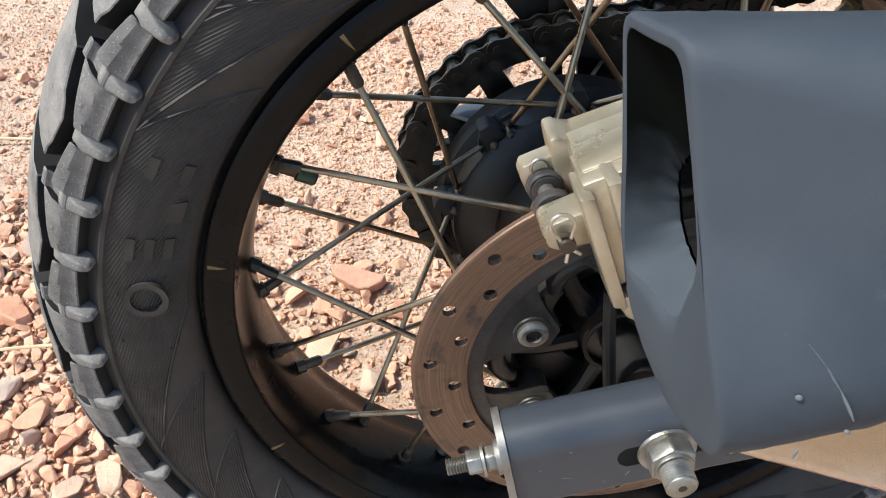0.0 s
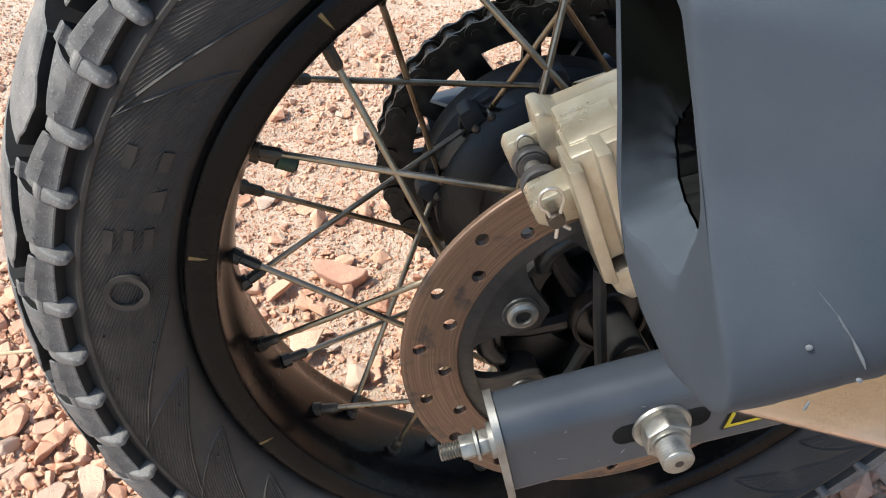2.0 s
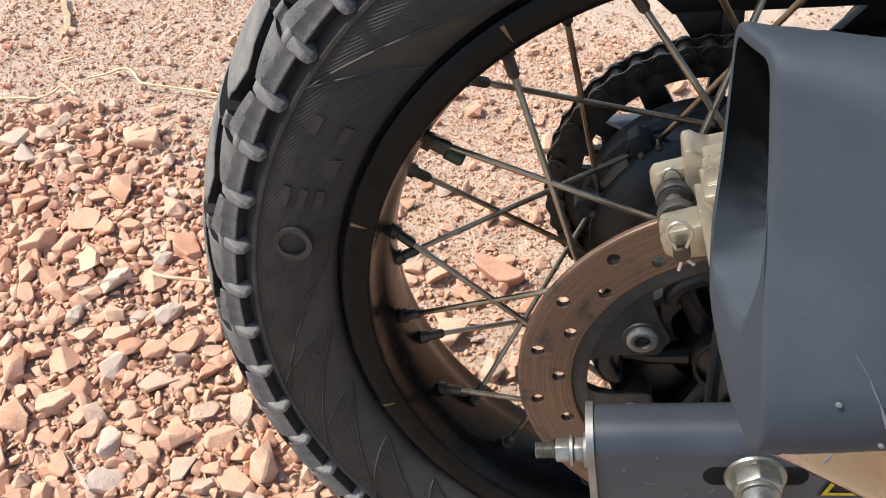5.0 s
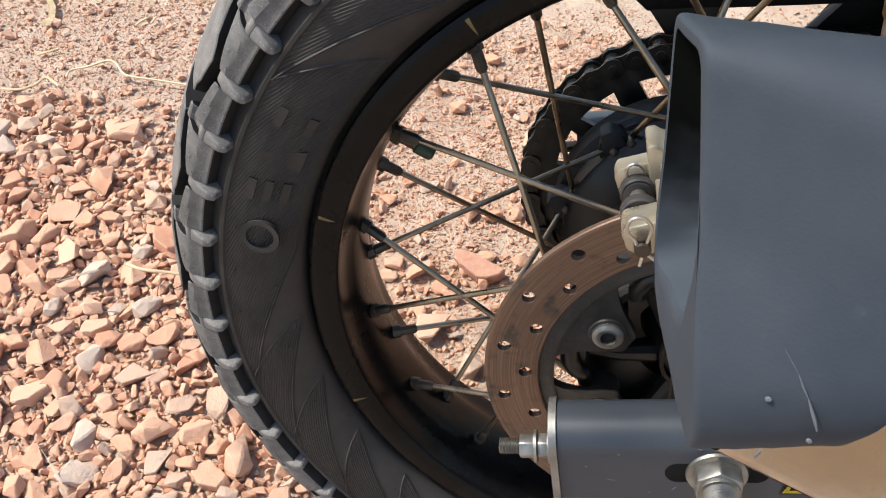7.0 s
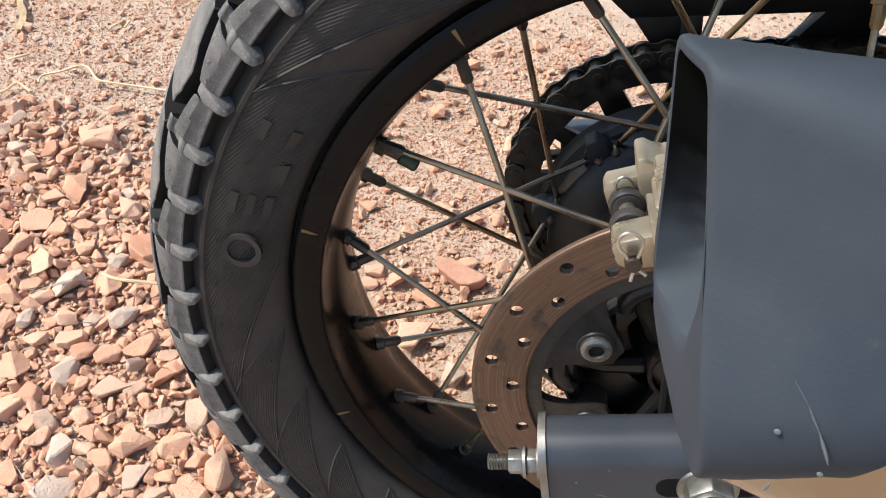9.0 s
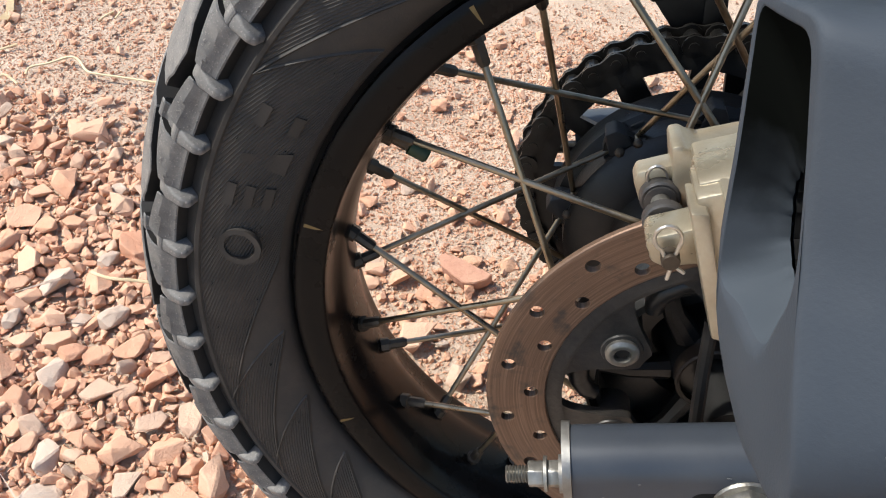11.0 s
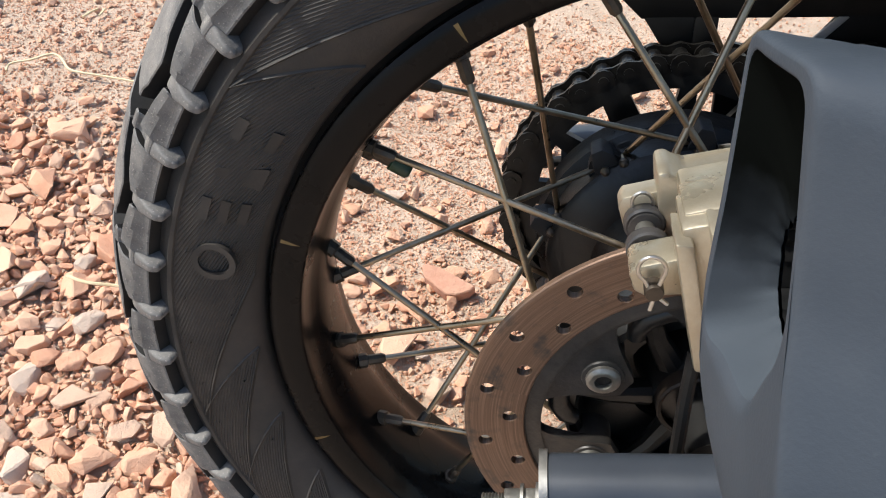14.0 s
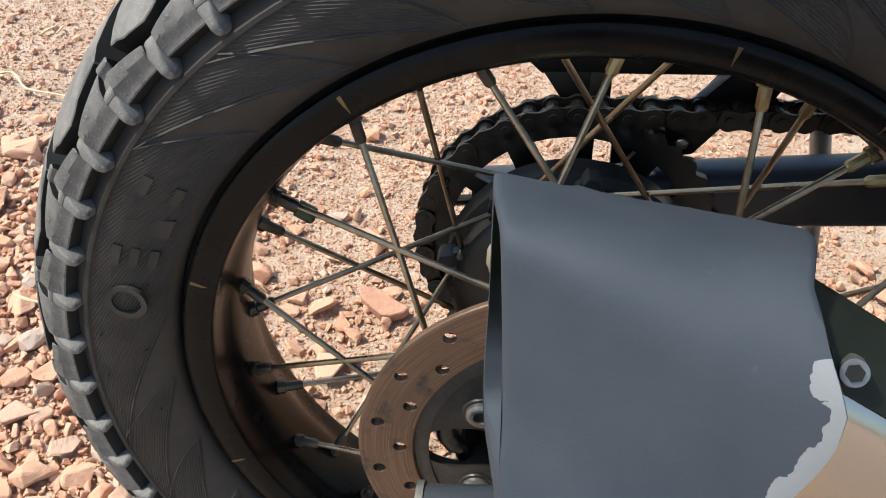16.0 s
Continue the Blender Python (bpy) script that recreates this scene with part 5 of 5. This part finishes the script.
def build_rocks():
    """The larger pieces, each a thing of its own."""
    kinds = [mesh_of("rock", hull(300 + s, (1, (0.62, 0.8, 0.7, 0.9)[s % 4], (0.42, 0.5, 0.62, 0.36)[s % 4]), 13 + s % 3, 0.024, 0.92, cuts=1), M_ROCK, True, 20) for s in range(8)]
    grey = [mesh_of("rock", hull(400 + s, (1, 0.75, 0.55), 14, 0.025, 0.75, cuts=1), M_GREYROCK, True, 20) for s in range(3)]

    def lay(x, y, size, turn, kind, me, label, tilt=0.0):
        ob = new("rock" if kind != "brick" else "brick_fragment", me)
        ob.matrix_world = Matrix.Translation((x, y, height(x, y) + size * 0.20)) @ Matrix.Rotation(radians(turn), 4, "Z") @ Matrix.Rotation(radians(tilt), 4, "X") @ Matrix.Scale(size, 4)
        claim(x, y, size * 0.42)
        tagged(ob, label, "brick fragment" if kind == "brick" else "rock", "rubble on the ground")
    for rows, shapes, kind, label in (
            (PLACED_GREY, grey, "rock", "pale grey angular stone lying in brick rubble"),
            (PLACED_BRICKS, kinds, "brick", "broken pinkish-red brick piece in the rubble"),
            (PLACED_PALE, kinds[3:] + kinds[:3], "brick", "dusty pale broken brick piece in the rubble"),
            (PLACED_INNER, kinds[5:] + kinds[:5], "brick", "small dusty brick chip lying on dry earth")):
        for i, (x, y, size, turn) in enumerate(rows):
            lay(x, y, size, turn, kind, shapes[i % len(shapes)], label, (i * 37 % 20) - 8)
    # a three-cornered slab of red brick
    slab = prism([(-0.52, 0.20), (-0.44, 0.26), (-0.16, 0.20), (0.52, 0.00), (0.44, -0.12), (0.20, -0.26), (0.02, -0.28), (-0.42, -0.02)], -0.14, 0.14, 0.02, 1)
    for v in slab.verts:
        v.co = Vector((v.co.x, v.co.z, -v.co.y)) + Vector((0.02 * noise.noise(v.co * 3), 0.02 * noise.noise(v.co * 4), 0))
    lay(-0.160, 0.336, 0.055, -6, "brick", mesh_of("brick_fragment", slab, M_REDBRICK, True, 25), "flat three-cornered slab of red brick on dry earth", 12)
    n = 0
    tries = 0
    while n < 330 and tries < 9000:
        tries += 1
        x, y = rng.uniform(-1.0, 0.45), rng.uniform(-0.1, 0.75)
        size = 0.028 + 0.032 * rng.uniform() ** 1.5
        if near_tyre(x, y) or rng.uniform() > rubble_amount(x, y) or not is_free(x, y, size * 0.42, 0.66):
            continue
        lay(x, y, size, rng.uniform(0, 360), "brick" if n % 3 else "rock", kinds[n % 8] if n % 17 else grey[n % 3], "dusty broken brick piece in the rubble" if n % 17 else "grey broken stone in the rubble", rng.uniform(-18, 18))
        n += 1


PLACED_GREY = [(-0.560, 0.278, 0.060, 95), (-0.487, 0.243, 0.046, 20), (-0.485, 0.093, 0.044, 100), (-0.475, 0.058, 0.052, 15), (-0.581, 0.229, 0.034, 60), (-0.233, 0.461, 0.032, 20), (-0.173, 0.253, 0.021, 50), (-0.519, 0.312, 0.034, 30)]
PLACED_BRICKS = [(-0.562, 0.206, 0.040, 5), (-0.527, 0.212, 0.042, 0), (-0.423, 0.104, 0.052, -4), (-0.389, 0.112, 0.044, 75), (-0.409, 0.136, 0.046, 20), (-0.486, 0.201, 0.038, 30), (-0.425, 0.181, 0.036, 40), (-0.408, 0.076, 0.036, 10), (-0.511, 0.103, 0.040, 35), (-0.554, 0.130, 0.052, 15)]
PLACED_PALE = [(-0.569, 0.176, 0.052, -15), (-0.427, 0.206, 0.034, 0), (-0.446, 0.166, 0.031, 40), (-0.466, 0.115, 0.038, -30), (-0.518, 0.067, 0.035, 70), (-0.443, 0.061, 0.042, 60), (-0.386, 0.065, 0.030, 10), (-0.338, 0.093, 0.056, 75), (-0.635, 0.276, 0.038, 5), (-0.594, 0.269, 0.038, 20)]
PLACED_INNER = [(-0.155, 0.358, 0.028, 15), (-0.174, 0.373, 0.018, 0), (-0.195, 0.309, 0.029, 70), (-0.183, 0.316, 0.019, 80), (-0.157, 0.422, 0.034, 5), (-0.128, 0.429, 0.033, 60), (-0.193, 0.442, 0.030, 10), (-0.259, 0.469, 0.030, 30), (-0.252, 0.319, 0.026, 0), (-0.195, 0.273, 0.022, 40), (-0.136, 0.597, 0.020, 20), (-0.192, 0.711, 0.040, -30), (-0.159, 0.739, 0.028, 0)]
build_rocks()


def scatter(name, label, shapes, count, size, area, keep, gap, sink, seed):
    """Many stones in one mesh."""
    r = np.random.default_rng(seed)
    vs, fs, base, n, tries = [], [], 0, 0, 0
    while n < count and tries < count * 14:
        tries += 1
        x, y = r.uniform(area[0], area[1]), r.uniform(area[2], area[3])
        thin = min(1.0, (x - area[0]) / 0.1, (area[1] - x) / 0.1, (y - area[2]) / 0.1, (area[3] - y) / 0.1)
        if r.uniform() > keep(x, y) * thin:
            continue
        s = size[0] + (size[1] - size[0]) * r.uniform() ** 2.2
        if near_tyre(x, y) and s > 0.012:
            continue
        if gap and not is_free(x, y, s * 0.42, gap):
            continue
        if gap:
            claim(x, y, s * 0.42)
        v, f = shapes[r.integers(len(shapes))]
        q = Euler((r.normal(0, 0.5), r.normal(0, 0.5), r.uniform(0, 6.28))).to_matrix()
        p = v @ np.array(q).T * s
        p = p + np.array((x, y, height(x, y) + s * sink))
        vs.append(p)
        fs.append(f + base)
        base += len(v)
        n += 1
    me = bpy.data.meshes.new(name)
    V, F = np.concatenate(vs), np.concatenate(fs)
    me.from_pydata(V.tolist(), [], F.tolist())
    me.materials.append(M_STONE)
    tagged(new(name, me), label, "gravel", kind="stuff")


scatter("gravel", "pinkish crushed brick rubble", COARSE, 2300, (0.017, 0.040), (-1.05, 0.5, -0.12, 0.80), lambda x, y: 0.008 + rubble_amount(x, y), 0.50, 0.22, 11)
scatter("small_gravel", "small pinkish chips of crushed brick", MIDDLE, 9000, (0.008, 0.018), (-1.05, 0.5, -0.12, 0.85), lambda x, y: 0.035 + rubble_amount(x, y), 0.44, 0.22, 14)
scatter("fine_gravel", "fine pinkish brick grit", FINE, 16000, (0.0035, 0.009), (-1.1, 0.7, -0.12, 1.0), lambda x, y: 0.22 + 0.8 * rubble_amount(x, y), 0.42, 0.22, 12)
DUST = [arrays(hull(60 + s, (1, 0.8, 0.7), 7)) for s in range(10)]
scatter("sand", "coarse sandy grains of crushed brick", DUST, 76000, (0.0018, 0.0062), (-0.55, 0.40, 0.12, 0.85), lambda x, y: 1.0, 0, 0.2, 15)
scatter("pale_grit", "pale crumbs of brick and straw dust on bare earth", FINE, 24000, (0.0014, 0.0052), (-1.0, -0.42, 0.33, 0.95), lambda x, y: 1.0, 0, 0.2, 23)
scatter("grit", "scattered grains of brick on bare earth", FINE, 26000, (0.0012, 0.0042), (-1.2, 0.9, 0.0, 1.2), lambda x, y: 1.0, 0, 0.2, 13)


def straw(points, label):
    pts = [Vector((x, y, height(x, y) + dz)) for x, y, dz in points]
    dense = []
    for i in range(len(pts) - 1):
        p0, p1, p2, p3 = pts[max(i - 1, 0)], pts[i], pts[i + 1], pts[min(i + 2, len(pts) - 1)]
        for k in range(6):
            t = k / 6
            dense.append(0.5 * ((2 * p1) + (p2 - p0) * t + (2 * p0 - 5 * p1 + 4 * p2 - p3) * t * t + (3 * p1 - p0 - 3 * p2 + p3) * t * t * t))
    ob = new("straw", mesh_of("straw", tube(dense + [pts[-1]], 0.0016, 6), M_STRAW))
    tagged(ob, label, "straw")


straw([(-0.737, 0.590, 0.006), (-0.736, 0.602, 0.008), (-0.713, 0.609, 0.010), (-0.690, 0.618, 0.014), (-0.676, 0.615, 0.014), (-0.660, 0.599, 0.012), (-0.646, 0.594, 0.011), (-0.617, 0.595, 0.010), (-0.571, 0.594, 0.010), (-0.53, 0.592, 0.008)], "pale bent stalk of straw lying on dry earth")
straw([(-0.85, 0.552, 0.006), (-0.809, 0.556, 0.008), (-0.788, 0.559, 0.008), (-0.770, 0.568, 0.010), (-0.760, 0.582, 0.010), (-0.738, 0.570, 0.006)], "thin pale stalk of straw on dry earth")
straw([(-0.513, 0.274, 0.034), (-0.493, 0.269, 0.034), (-0.470, 0.272, 0.030), (-0.44, 0.275, 0.026)], "short pale stalk of straw on rubble")
straw([(-0.697, 0.721, 0.006), (-0.691, 0.736, 0.007), (-0.685, 0.743, 0.007)], "short broken bit of straw on earth")
straw([(-0.678, 0.729, 0.006), (-0.675, 0.744, 0.007)], "short broken bit of straw on earth")
straw([(-0.802, 0.635, 0.006), (-0.776, 0.649, 0.007)], "short broken bit of straw on earth")
strip = bmesh.new()
edge_a, edge_b = [], []
for x, y, w in ((-0.860, 0.790, 0.005), (-0.841, 0.757, 0.005), (-0.828, 0.740, 0.0055), (-0.819, 0.717, 0.006), (-0.821, 0.699, 0.009)):
    edge_a.append(strip.verts.new((x - w, y, height(x, y) + 0.008)))
    edge_b.append(strip.verts.new((x + w, y, height(x, y) + 0.010)))
for i in range(4):
    strip.faces.new((edge_a[i], edge_b[i], edge_b[i + 1], edge_a[i + 1]))
bmesh.ops.solidify(strip, geom=strip.faces[:], thickness=0.0015)
tagged(new("wood_splinter", mesh_of("wood_splinter", strip, M_STRAW)), "flat pale splinter of wood lying on dry earth", "splinter")
